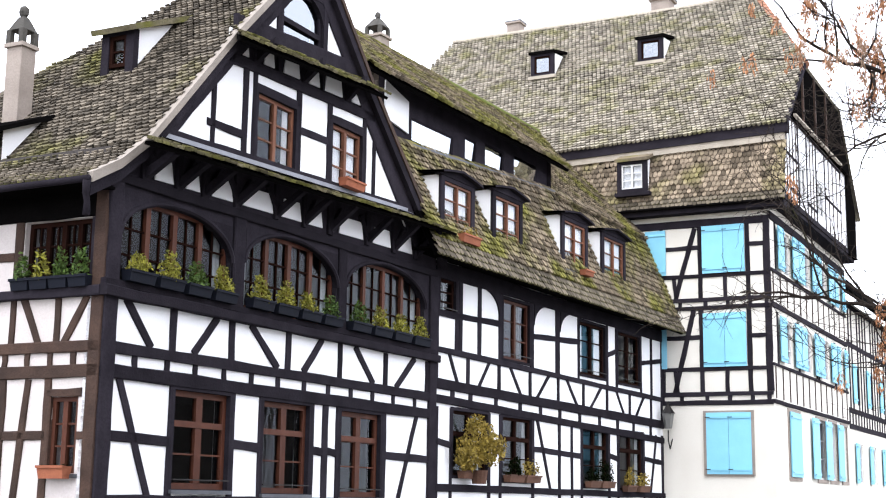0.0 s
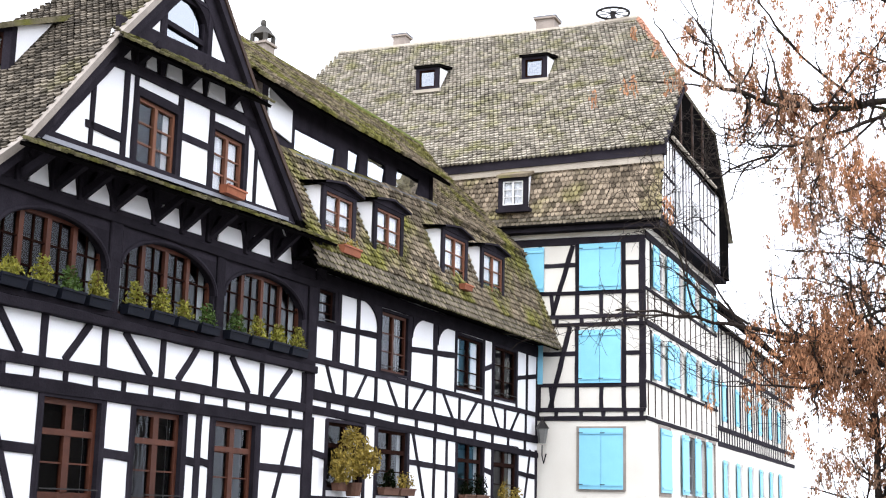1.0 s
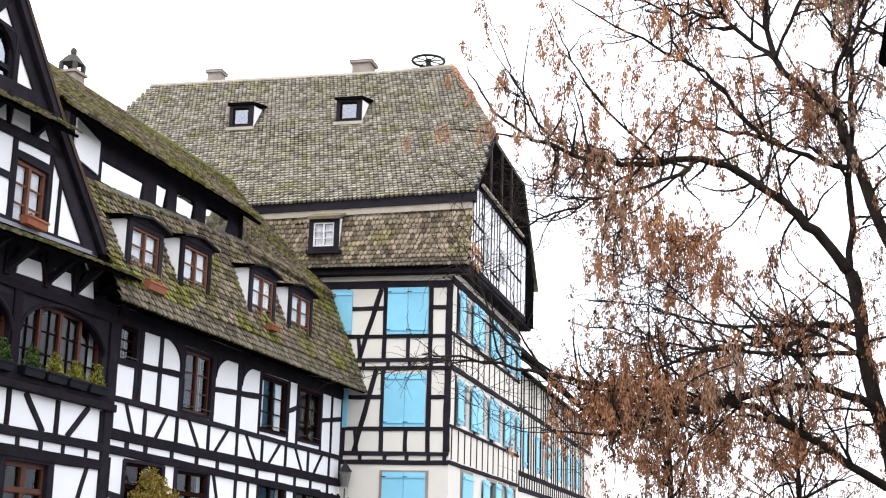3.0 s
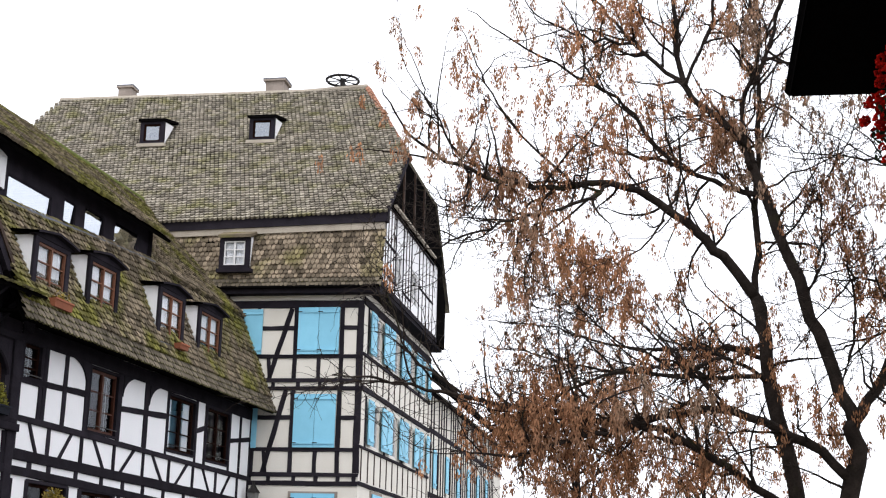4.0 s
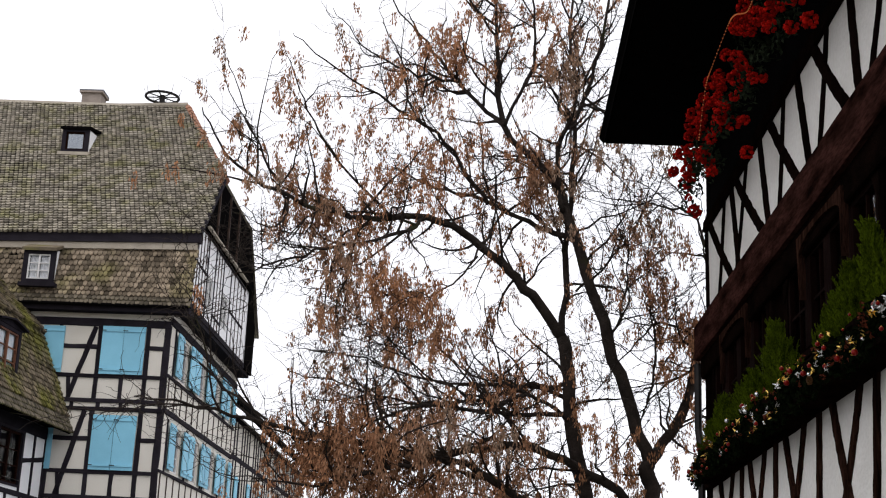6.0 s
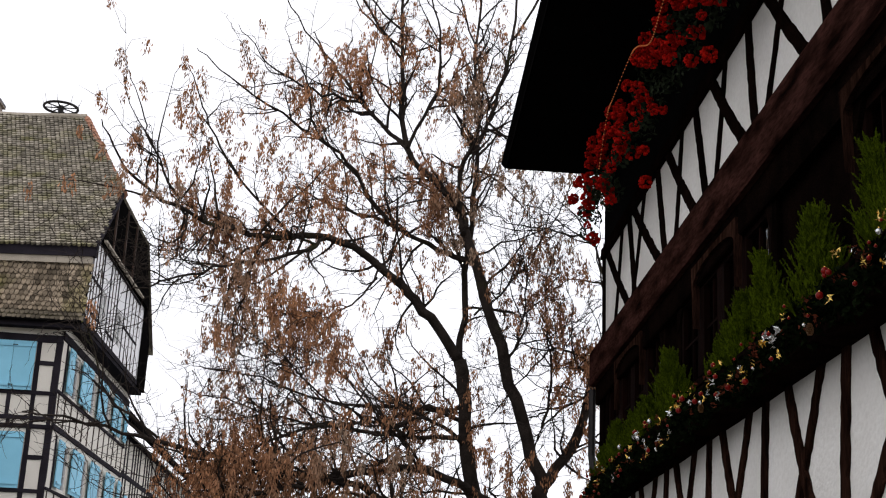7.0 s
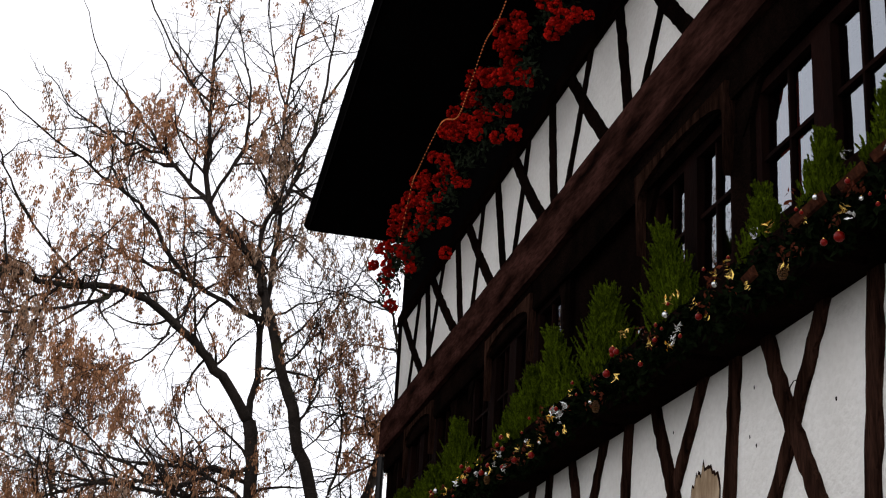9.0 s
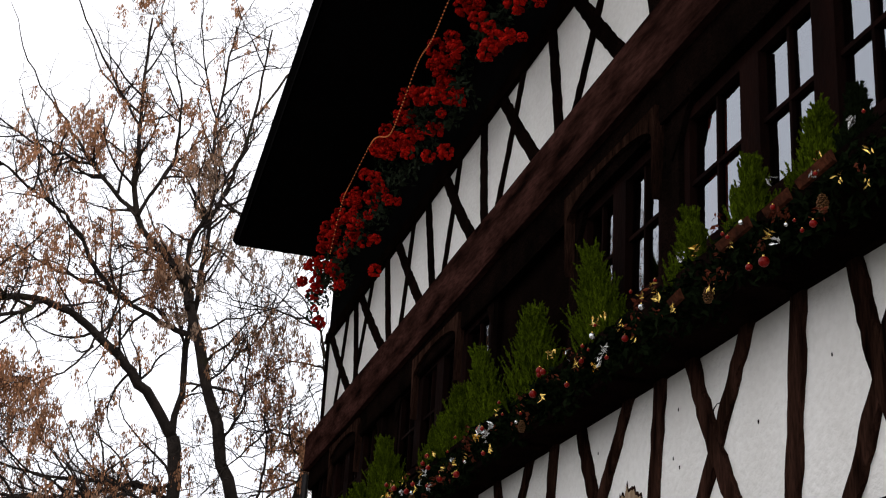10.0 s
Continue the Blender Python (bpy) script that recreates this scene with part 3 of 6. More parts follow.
# side wall timbers, natural brown
for z, w in ((3.40, 0.2), (3.76, 0.16)):
    timber(gable, side, (0.0, z), (DEEP, z), w, "beam", BROWN, out=0.05)
timber(gable, side, (0.0, 4.58), (DEEP, 4.56), 0.14, "ledge", TIMBER, out=0.12, depth=0.2)
timber(gable, side, (0.10, 0), (0.10, 6.4), 0.22, "corner_post", BROWN, out=0.05)
for u in (0.95, 1.85, 2.8, 3.8, 4.8):
    timber(gable, side, (u, 0.3), (u, 3.32), 0.14, "post", BROWN)
    timber(gable, side, (u - 0.1, 3.82), (u - 0.1, 4.52), 0.12, "post", BROWN)
for a, b in ((0.3, 0.7), (1.55, 1.2), (2.2, 2.6), (3.4, 3.0)):
    timber(gable, side, (a, 4.52), (b, 3.82), 0.12, "brace", BROWN)
timber(gable, side, (1.35, 3.3), (1.6, 0.5), 0.12, "brace", BROWN)
for a, b in ((0.2, 0.34), (0.95, 1.85), (1.9, 2.8)):
    timber(gable, side, (a, 2.45), (b, 2.45), 0.13, "rail", BROWN)
timber(gable, side, (0.3, 3.08), (0.95, 3.08), 0.12, "rail", BROWN)
for k in range(7):
    timber(gable, side, (0.5 + 0.45 * k, 3.48), (0.5 + 0.45 * k, 3.7), 0.1, "stud", BROWN)
timber(gable, side, (1.72, 4.6), (1.72, 6.1), 0.16, "post", BROWN)
# Brown beam drawn near-black: the eave's shade is put into its colour.
timber(gable, side, (0.1, 5.95), (DEEP, 5.95), 0.45, "beam", SOFFIT, out=0.04)
for z in (5.2,):
    timber(gable, side, (1.8, z), (DEEP, z), 0.14, "rail", BROWN)
window(gable, side, *SLOW[0], 2, 3, inset=0.06, sill=METAL, glass=GLASS_DIM)
# The dark frame colour holds the eave's shade as well.
window(gable, side, *SARCH[0], 4, 3, inset=0.12, frame_mat=FRAME_DARK, bars=2, glass=GLASS_DIM)

# roof of the gabled house: two slopes and a hip behind
hip = line_of((6.9, 6.2), (1.3, 12.1))
LEFT = [(-0.62, 6.18), (0.0, 6.52), (0.64, 7.03), (1.3, 7.75), (2.83, 9.46), (5.46, 12.1)]
RIGHT = [(-0.2, 6.95), (0.6, 7.45), (1.67, 8.42), (3.32, 9.92), (5.44, 12.1)]
for a, b in zip(LEFT, LEFT[1:]):
    sheet(gable, "roof", [(a[0], hip(a[1]), a[1] - 0.04), (a[0], -0.14, a[1] - 0.04), (b[0], -0.14, b[1] - 0.04), (b[0], hip(b[1]), b[1] - 0.04)], SOFFIT)
for a, b in zip(RIGHT, RIGHT[1:]):
    sheet(gable, "roof", [(10.9 - a[0], -0.14, a[1] - 0.04), (10.9 - a[0], hip(a[1]), a[1] - 0.04), (10.9 - b[0], hip(b[1]), b[1] - 0.04), (10.9 - b[0], -0.14, b[1] - 0.04)], SOFFIT)
sheet(gable, "roof", [(10.9, 6.9, 6.2), (-0.62, 6.9, 6.2), (5.46, 1.3, 12.06)], TILE)
part("roof_tiles", tile_rows(side, LEFT, lambda z: -0.06, hip, seed=3, gauge=0.118, width=0.135, skip=4, lip=0.052, thick=0.04), TILE, gable, "mossy round-ended roof tiles", kind="stuff")
part("roof_tiles", tile_rows(lambda u, o, z: (10.9 + o, u, z), RIGHT, lambda z: -0.06, hip, seed=4, gauge=0.15, width=0.155), TILE, gable, "mossy round-ended roof tiles", kind="stuff")
part("pent_tiles", tile_rows(climb, [(-0.74, 6.8), (-0.02, 7.08)], line_of((-0.06, 6.8), (0.98, 7.08)), lambda z: 10.4, seed=5, gauge=0.14, lip=0.03), TILE_PENT, gable, "moss-grown pent roof tiles", kind="stuff")
part("pent_tiles", tile_rows(lambda u, o, z: (u, -o, z + 0.078 * u), [(-0.54, 9.06), (-0.02, 9.38)], line_of((2.45, 9.06), (3.0, 9.38)), line_of((7.65, 9.06), (7.25, 9.38)), seed=6, gauge=0.14, lip=0.03), TILE_PENT, gable, "moss-grown pent roof tiles", kind="stuff")
for run, nm, m, lo, hi, flip in ((LEFT, "verge_board", VERGE, -0.1, 0.06, False), (LEFT, "barge_board", TIMBER, -0.3, -0.1, False), (RIGHT, "verge_board", BROWN, -0.08, 0.06, True), (RIGHT, "barge_board", TIMBER, -0.32, -0.08, True)):
    run = [(10.9 - x if flip else x, z) for x, z in run]
    for a, b in zip(run, run[1:]):
        part(nm, Shape(front).slab([(a[0], a[1] + lo), (b[0], b[1] + lo), (b[0], b[1] + hi), (a[0], a[1] + hi)], 0.06 if m is not TIMBER else 0.055, 0.2 if m is not TIMBER else 0.17), m, gable)
gut = Shape(lambda x, y, z: (x, y, z)).tube([(-0.7, -0.2, 6.12), (-0.7, 6.8, 6.08)], [0.055, 0.055], 8)
gut.tube([(-0.7, -0.16, 6.1), (-0.66, -0.12, 5.92), (-0.6, -0.1, 5.8), (-0.6, -0.1, 5.6)], [0.06, 0.05, 0.045, 0.06], 8)
part("gutter", gut, TIMBER, gable, "dark metal gutter and outlet", smooth=True)

# ---- long half-timbered house ----
row = thing("long_house", heading(-0.146, 29.605, 29.7), "long white half-timbered house with mossy tiled roof and dormers", "house")
END, RD = 14.05, 8.6
UP = [(0.16, 0.88, 5.66, 6.46), (3.24, 4.68, 4.95, 6.40), (7.76, 9.52, 4.97, 6.40), (10.45, 12.15, 4.95, 6.42)]
DN = [(0.80, 2.48, 2.12, 3.56), (3.22, 4.82, 2.06, 3.56), (7.93, 9.66, 2.00, 3.58), (10.48, 12.30, 1.92, 3.56)]
wall_with_openings("front_wall", row, front, 0.0, END, 0, 6.85, UP + DN, PLASTER)
for n, b in (("end_wall", (END - 0.3, END, 0.3, RD, 0, 6.8)), ("back_wall", (0, END - 0.3, RD - 0.3, RD, 0, 10.4))):
    part(n, Shape().box(*b), PLASTER, row)
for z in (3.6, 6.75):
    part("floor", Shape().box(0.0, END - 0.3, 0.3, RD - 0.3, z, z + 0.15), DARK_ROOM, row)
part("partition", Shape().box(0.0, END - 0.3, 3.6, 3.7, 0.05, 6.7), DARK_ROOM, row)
for z0, z1, w in ((3.77, 3.45, 0.18), (4.10, 3.94, 0.23), (4.86, 4.69, 0.13), (6.66, 6.66, 0.35)):
    timber(row, front, (0, z0), (END, z1), w, "beam", out=0.05)
for u in (0.79, 1.64, 2.90, 4.19, 5.34, 6.5, 7.76, 9.1, 10.4, 11.61, 12.98):
    timber(row, front, (u, 3.82 - 0.02 * u), (u, 4.02 - 0.012 * u), 0.16, "stud")
for u in (0.04, 1.5, 3.05, 4.74, 6.40, 8.02, 9.64, 11.33, 13.04, 13.95):
    timber(row, front, (u, 4.12 - 0.0114 * u), (u, 4.86 - 0.012 * u), 0.14)
for a, b in ((0.6, 1.02), (2.57, 2.03), (3.62, 4.23), (5.85, 5.12), (6.92, 7.6), (9.26, 8.48), (10.3, 10.9), (12.46, 11.8)):
    timber(row, front, (a, 4.83 - 0.012 * a), (b, 4.18 - 0.0114 * b), 0.1, "brace")
for u, w in ((0.05, 0.16), (0.95, 0.14), (1.13, 0.16), (2.04, 0.16), (3.12, 0.2), (4.84, 0.2), (6.37, 0.26), (7.7, 0.1), (9.68, 0.12), (10.36, 0.14), (12.24, 0.12), (13.1, 0.14), (13.98, 0.14)):
    timber(row, front, (u, 4.86 - 0.012 * u), (u, 6.6), w)
for a, b in ((0.05, 3.1), (4.85, 7.7), (9.7, 10.4), (12.2, 13.95)):
    timber(row, front, (a, 5.66), (b, 5.72 + 0.012 * b), 0.14, "rail")
for u, w in ((0.05, 0.2), (0.74, 0.1), (2.56, 0.12), (3.14, 0.12), (4.9, 0.14), (6.46, 0.14), (7.24, 0.12), (7.88, 0.12), (9.76, 0.12), (10.4, 0.12), (12.4, 0.12), (13.95, 0.16)):
    timber(row, front, (u, 0.3), (u, 3.6), w)
for a, b in ((0.05, 0.74), (2.56, 3.14), (4.9, 7.88), (9.76, 10.4), (12.4, 13.95)):
    timber(row, front, (a, 2.86), (b, 2.78), 0.14, "rail")
timber(row, front, (0, 1.85), (END, 1.80), 0.16, "beam", out=0.06)
timber(row, front, (5.15, 3.58), (5.95, 1.8), 0.12, "brace")
timber(row, front, (13.45, 3.58), (12.9, 1.8), 0.12, "brace")
timber(row, front, (0, 1.0), (END, 1.0), 0.14, "rail")
for i, w in enumerate(UP):
    window(row, front, *w, 2 if i else 1, 3, frame_mat=FRAME if i == 1 else FRAME_DARK, inset=0.06, curtain=0.5 if i == 2 else 0.0, casing=TIMBER)
    part("window_guard", Shape(front).box(w[0], w[1], 0.05, 0.07, w[2] + 0.12, w[2] + 0.14), IRON, row)
for w in DN:
    window(row, front, *w, 2, 3, frame_mat=FRAME_DARK, inset=0.06, transom=3.05, curtain=0.25, casing=TIMBER, glass=GLASS_DIM)
# curved knee braces beside the middle window
for x, sgn in ((3.02, -1), (4.94, 1), (6.5, 1)):
    ring = [(x, 6.5)] + [(x + sgn * 0.95 * (1 - math.cos(math.pi / 2 * k / 8)) * 0.9, 5.95 + 0.55 * math.sin(math.pi / 2 * k / 8)) for k in range(9)]
    part("knee_brace", Shape(front).slab(ring, -0.02, 0.045), TIMBER, row)

part("eave_soffit", Shape(front).box(-1.2, END + 0.3, -0.02, 0.6, 6.85, 6.9), SOFFIT, row)
# its roof: steep lower slope, ribbon of attic windows, upper slope
EAVE, BREAK, RIDGE = (-0.72, 6.72), (0.62, 9.75), (4.4, 13.75)
sheet(row, "roof", [(-1.2, EAVE[0], EAVE[1]), (7.3, EAVE[0], EAVE[1]), (7.3, BREAK[0], BREAK[1] + 0.2), (-1.2, BREAK[0], BREAK[1] - 0.36)], SOFFIT)
sheet(row, "roof", [(7.3, EAVE[0], EAVE[1]), (END + 0.32, EAVE[0], EAVE[1]), (END + 0.32, BREAK[0], BREAK[1] + 0.2), (7.3, BREAK[0], BREAK[1] + 0.2)], SOFFIT)


def sagging(u, o, z):
    """The break of the old roof drops towards the gabled house."""
    return (u, -o, z + 0.066 * (min(u, 7.3) - 4.25) * max(0.0, min(1.0, (z - 6.8) / 3.0)))


sheet(row, "roof", [(7.3, 0.45, 9.72), (END + 0.32, 0.45, 9.72), (END + 0.32, *RIDGE), (7.3, *RIDGE)], SOFFIT)
sheet(row, "roof", [(END + 0.32, 5.08, 13.07), (-3.5, 5.08, 13.07), (-3.5, *RIDGE), (END + 0.32, *RIDGE)], TILE)
sheet(row, "roof", [(END + 0.32, 9.3, 8.9), (-3.5, 9.3, 8.9), (-3.5, 7.4, 10.8), (END + 0.32, 7.4, 10.8)], TILE)
back_edge = Shape()
for k in range(110):
    back_edge.add([(-3.4 + 0.16 * k, 5.06, 13.1), (-3.26 + 0.16 * k, 5.06, 13.1), (-3.28 + 0.16 * k, 5.12, 13.03), (-3.33 + 0.16 * k, 5.16, 12.98), (-3.38 + 0.16 * k, 5.12, 13.03)], [(0, 1, 2, 3, 4)])
part("back_eave_tiles", back_edge, TILE, row, kind="stuff")
part("gable_end", Shape().add([(END - 0.02, 0.3, 6.8), (END - 0.02, RD, 6.8), (END - 0.02, RD, 9.4), (END - 0.02, *RIDGE), (END - 0.02, 0.6, 9.75)], [(0, 1, 2, 3, 4)]), PLASTER, row)
part("roof_tiles", tile_rows(sagging, [(EAVE[0], EAVE[1] + 0.04), (BREAK[0], BREAK[1] + 0.04)], lambda z: -1.2 + (z - 6.7) * 0.1, lambda z: END + 0.34, seed=11, gauge=0.17, width=0.165, lip=0.065, thick=0.045, skip=3), TILE_MOSS, row, "moss-grown round-ended roof tiles", kind="stuff")
RX = 7.3
part("roof_tiles", tile_rows(front, [(0.45, 9.78), (RIDGE[0], RIDGE[1] + 0.04)], lambda z: RX + 0.05, lambda z: END + 0.34, seed=12, gauge=0.17, width=0.165, lip=0.065, thick=0.045), TILE_MOSS, row, "moss-grown round-ended roof tiles", kind="stuff")
ribbon_eave = (0.2, 10.58)
sheet(row, "ribbon_roof", [(-2.5, ribbon_eave[0], ribbon_eave[1]), (RX + 0.3, *ribbon_eave), (RX + 0.3, RIDGE[0], RIDGE[1] + 0.06), (-2.5, RIDGE[0], RIDGE[1] + 0.06)], SOFFIT)
part("ribbon_tiles", tile_rows(front, [(ribbon_eave[0], ribbon_eave[1] + 0.05), (RIDGE[0], RIDGE[1] + 0.1)], lambda z: -2.4, lambda z: RX + 0.32, seed=13, gauge=0.17, width=0.165, lip=0.065, thick=0.045), TILE_MOSS, row, "moss-grown round-ended roof tiles", kind="stuff")
RW = [(0.0, 1.97, 9.60, 10.2), (2.55, 3.15, 9.78, 10.36), (3.6, 4.65, 9.86, 10.46), (5.22, 6.6, 9.94, 10.54)]
ribbon = lambda u, o, z: (u, 0.72 - o, z)
wall_with_openings("ribbon_wall", row, ribbon, -1.2, RX, 9.5, 10.9, RW, TIMBER, 0.14)
part("ribbon_cheek", Shape().add([(RX - 0.02, 0.6, 9.7), (RX - 0.02, 0.6, 10.9), (RX - 0.02, 4.3, 13.7)], [(0, 1, 2)]), TIMBER, row)
part("ribbon_cheek", Shape(ribbon).slab([(-1.2, 9.9), (-0.2, 9.75), (-0.2, 10.5), (-1.2, 10.75)], 0.02, 0.06), PLASTER, row)
for w in RW:
    window(row, ribbon, *w, 1, 1, TIMBER, inset=0.03, tilt=-0.03 if w[0] < 5 else -0.07, glass=GLASS_ATTIC, width=0.05, mull=0.06, name="attic_window", bars=False)
for w in RW[:1]:
    timber(row, ribbon, (w[0], w[2] + 0.03), (w[1], w[2] + 0.03), 0.06, "rail", out=0.02, depth=0.06)
part("ribbon_sill", Shape(ribbon).add([(-0.2, 0.0, 9.56), (RX + 0.1, 0.0, 10.04), (RX + 0.1, 0.2, 9.98), (-0.2, 0.2, 9.5), (-0.2, 0.2, 9.44), (RX + 0.1, 0.2, 9.9)], [(0, 1, 2, 3), (3, 2, 5, 4)]), METAL, row)
part("ridge_tiles", Shape().tube([(0.4, RIDGE[0], RIDGE[1] + 0.1), (4, RIDGE[0], RIDGE[1] + 0.06), (END + 0.3, RIDGE[0], RIDGE[1] + 0.08)], [0.11] * 3, 8), MOSS, row)


def roof_dormer(parent, u0, u1, z0, z1, o, curtain=1.0):
    """A small hooded dormer window with plastered cheeks on a steep tiled slope."""
    pl = lambda u, p, z: (u, -o - p, z)
    s = Shape(pl)
    a, b = u0 - 0.16, u1 + 0.16
    for box in ((a, u0, z0 - 0.1, z1 + 0.12), (u1, b, z0 - 0.1, z1 + 0.12), (u0, u1, z1, z1 + 0.12), (u0, u1, z0 - 0.1, z0)):
        s.box(box[0], box[1], -0.05, 0.02, box[2], box[3])
    d = part("dormer", s, TIMBER, parent)
    window(parent, pl, u0, u1, z0, z1, 2, 3, FRAME_LIGHT, inset=0.03, curtain=curtain, name="dormer_window", width=0.05, mull=0.06)
    back = lambda z: (z - (z0 - 0.1)) * 0.455
    for u, m in ((a + 0.01, PLASTER), (b - 0.05, PLASTER)):
        part("cheek", Shape(pl).add([(u, -0.052, z0 - 0.1), (u, -0.052, z1 + 0.12), (u, -back(z1) - 0.25, z1 + 0.12), (u, -0.22, z0 - 0.1),
                                     (u + 0.04, -0.052, z0 - 0.1), (u + 0.04, -0.052, z1 + 0.12), (u + 0.04, -back(z1) - 0.25, z1 + 0.12), (u + 0.04, -0.22, z0 - 0.1)],
                                    [(0, 1, 2, 3), (7, 6, 5, 4), (0, 4, 5, 1), (1, 5, 6, 2), (2, 6, 7, 3)]), m, d)
    mid, n = (a + b) / 2, 8
    arc = [(a - 0.14 + (b - a + 0.28) * k / n, z1 + 0.12 + 0.15 * (1 - abs(2 * k / n - 1)) ** 0.8) for k in range(n + 1)]
    hood = Shape(pl)
    pts = [(u, 0.16, z) for u, z in arc] + [(u, -0.95, z + 0.1) for u, z in arc] + [(u, 0.16, z + 0.05) for u, z in arc] + [(u, -0.95, z + 0.15) for u, z in arc]
    m = n + 1
    hood.add(pts, [(i, i + 1, m + i + 1, m + i) for i in range(n)] + [(2 * m + i, 3 * m + i, 3 * m + i + 1, 2 * m + i + 1) for i in range(n)] + [(i, 2 * m + i, 2 * m + i + 1, i + 1) for i in range(n)])
    part("hood", hood, TIMBER, d)
    part("pediment", Shape(pl).slab(arc + [(b + 0.05, z1 + 0.1), (a - 0.05, z1 + 0.1)], -0.08, 0.04), TIMBER, d)
    part("sill", Shape(pl).box(a, b, -0.1, 0.12, z0 - 0.16, z0 - 0.1), METAL, d)


for u0, u1, z0, z1, c in ((-0.30, 0.94, 7.40, 8.54, 0.95), (2.16, 3.42, 7.50, 8.70, 0.95), (6.06, 7.40, 7.62, 8.84, 0.95), (8.70, 10.10, 7.60, 8.86, 0.95)):
    roof_dormer(row, u0, u1, z0, z1, 0.35, max(c, 0.9))

# ---- tall corner house with blue shutters ----
tall = thing("corner_house", heading(6.814, 41.807, 117), "tall cream half-timbered corner house with light blue shutters", "house")
CX, BD = 3.43, 11.75
bside = lambda u, o, z: (CX + o, u, z)
FW = [(1.38, 2.66, 8.56, 10.0), (1.37, 2.65, 5.68, 7.28), (1.40, 2.72, 2.47, 4.26)]
SW_UP = [(1.55, 2.75), (4.45, 5.7), (7.2, 8.5), (10.15, 10.95)]
SW = [(a, b, 8.7, 10.05) for a, b in SW_UP] + [(a, b, 5.85, 7.25) for a, b in SW_UP] + [(a, b, 2.42, 4.4) for a, b in ((1.8, 3.3), (5.9, 7.4), (8.0, 9.2), (10.1, 11.1))]
wall_with_openings("front_wall", tall, front, -12.0, CX, 0, 10.7, FW, CREAM)
wall_with_openings("side_wall", tall, bside, 0.3, BD, 0, 10.7, SW, CREAM)
for n, b in (("end_wall", (-12, -11.7, 0.3, BD, 0, 10.7)), ("back_wall", (-11.7, CX - 0.3, BD - 0.3, BD, 0, 10.7))):
    part(n, Shape().box(*b), CREAM, tall)
for z in (4.6, 7.45, 10.3):
    part("floor", Shape().box(-11.7, CX - 0.3, 0.3, BD - 0.3, z, z + 0.15), DARK_ROOM, tall)
part("partition", Shape().box(CX - 3.2, CX - 3.1, 0.3, BD - 0.3, 0.05, 10.2), DARK_ROOM, tall)
for z, w in ((4.60, 0.14), (4.86, 0.12), (5.62, 0.12), (7.50, 0.12), (7.75, 0.12), (8.50, 0.12), (10.15, 0.24)):
    timber(tall, front, (-11.9, z), (CX, z - 0.02), w, "beam", out=0.04)
for u, w in ((0.05, 0.12), (0.42, 0.12), (1.28, 0.14), (2.76, 0.14), (3.34, 0.2)):
    for z0, z1 in ((4.9, 7.46), (7.78, 10.1)):
        timber(tall, front, (u if u != 0.42 else 0.5, z0), (u if u != 0.42 else 0.42, z1 if u != 0.42 else z0 + 0.7), w)
for z in (4.73, 7.62):
    for u in (0.02, 0.62, 1.42, 2.12, 2.8, 3.3):
        timber(tall, front, (u, z - 0.1), (u, z + 0.1), 0.12, "stud")
for a, b in (((1.12, 10.0), (0.48, 7.78)), ((1.05, 7.42), (0.42, 4.9))):
    timber(tall, front, a, b, 0.15, "brace")
for z in (9.38, 6.58):
    for a, b in ((0.05, 1.28), (2.76, 3.3)):
        timber(tall, front, (a, z), (b, z), 0.13, "rail")
for u in (2.05,):
    for z0, z1 in ((4.9, 5.6), (7.8, 8.46)):
        timber(tall, front, (u, z0), (u, z1), 0.13)


def shutter(parent, place, u0, u1, z0, z1, o=0.05, boards=2):
    s = Shape(place).box(u0, u1, o, o + 0.035, z0, z1)
    sh = part("shutter", s, SHUTTER, parent)
    for z in (z0 + 0.14, z1 - 0.14):
        part("batten", Shape(place).box(u0 + 0.01, u1 - 0.01, o + 0.036, o + 0.062, z - 0.035, z + 0.035), SHUTTER, sh)
        part("hinge", Shape(place).box(u0 - 0.03, u0 + 0.12, o + 0.063, o + 0.07, z - 0.012, z + 0.012), IRON, sh)
    return sh


for u0, u1, z0, z1 in FW:
    mid = (u0 + u1) / 2
    shutter(tall, front, u0 - 0.02, mid - 0.006, z0 - 0.02, z1 + 0.02)
    shutter(tall, front, mid + 0.006, u1 + 0.02, z0 - 0.02, z1 + 0.02)
shutter(tall, front, -0.46, 0.2, 8.55, 9.98)
shutter(tall, front, -0.5, 0.19, 5.64, 7.2)
window(tall, front, -1.6, -0.5, 8.6, 9.95, 2, 3, FRAME_WHITE, inset=-0.06)
s = Shape(front)
for b in ((1.28, 1.38, 2.4, 4.34), (2.72, 2.82, 2.4, 4.34), (1.38, 2.72, 4.26, 4.34), (1.34, 2.78, 2.38, 2.45)):
    s.box(b[0], b[1], -0.02, 0.04, b[2], b[3])
part("stone_surround", s, STONE, tall, "grey sandstone window surround")

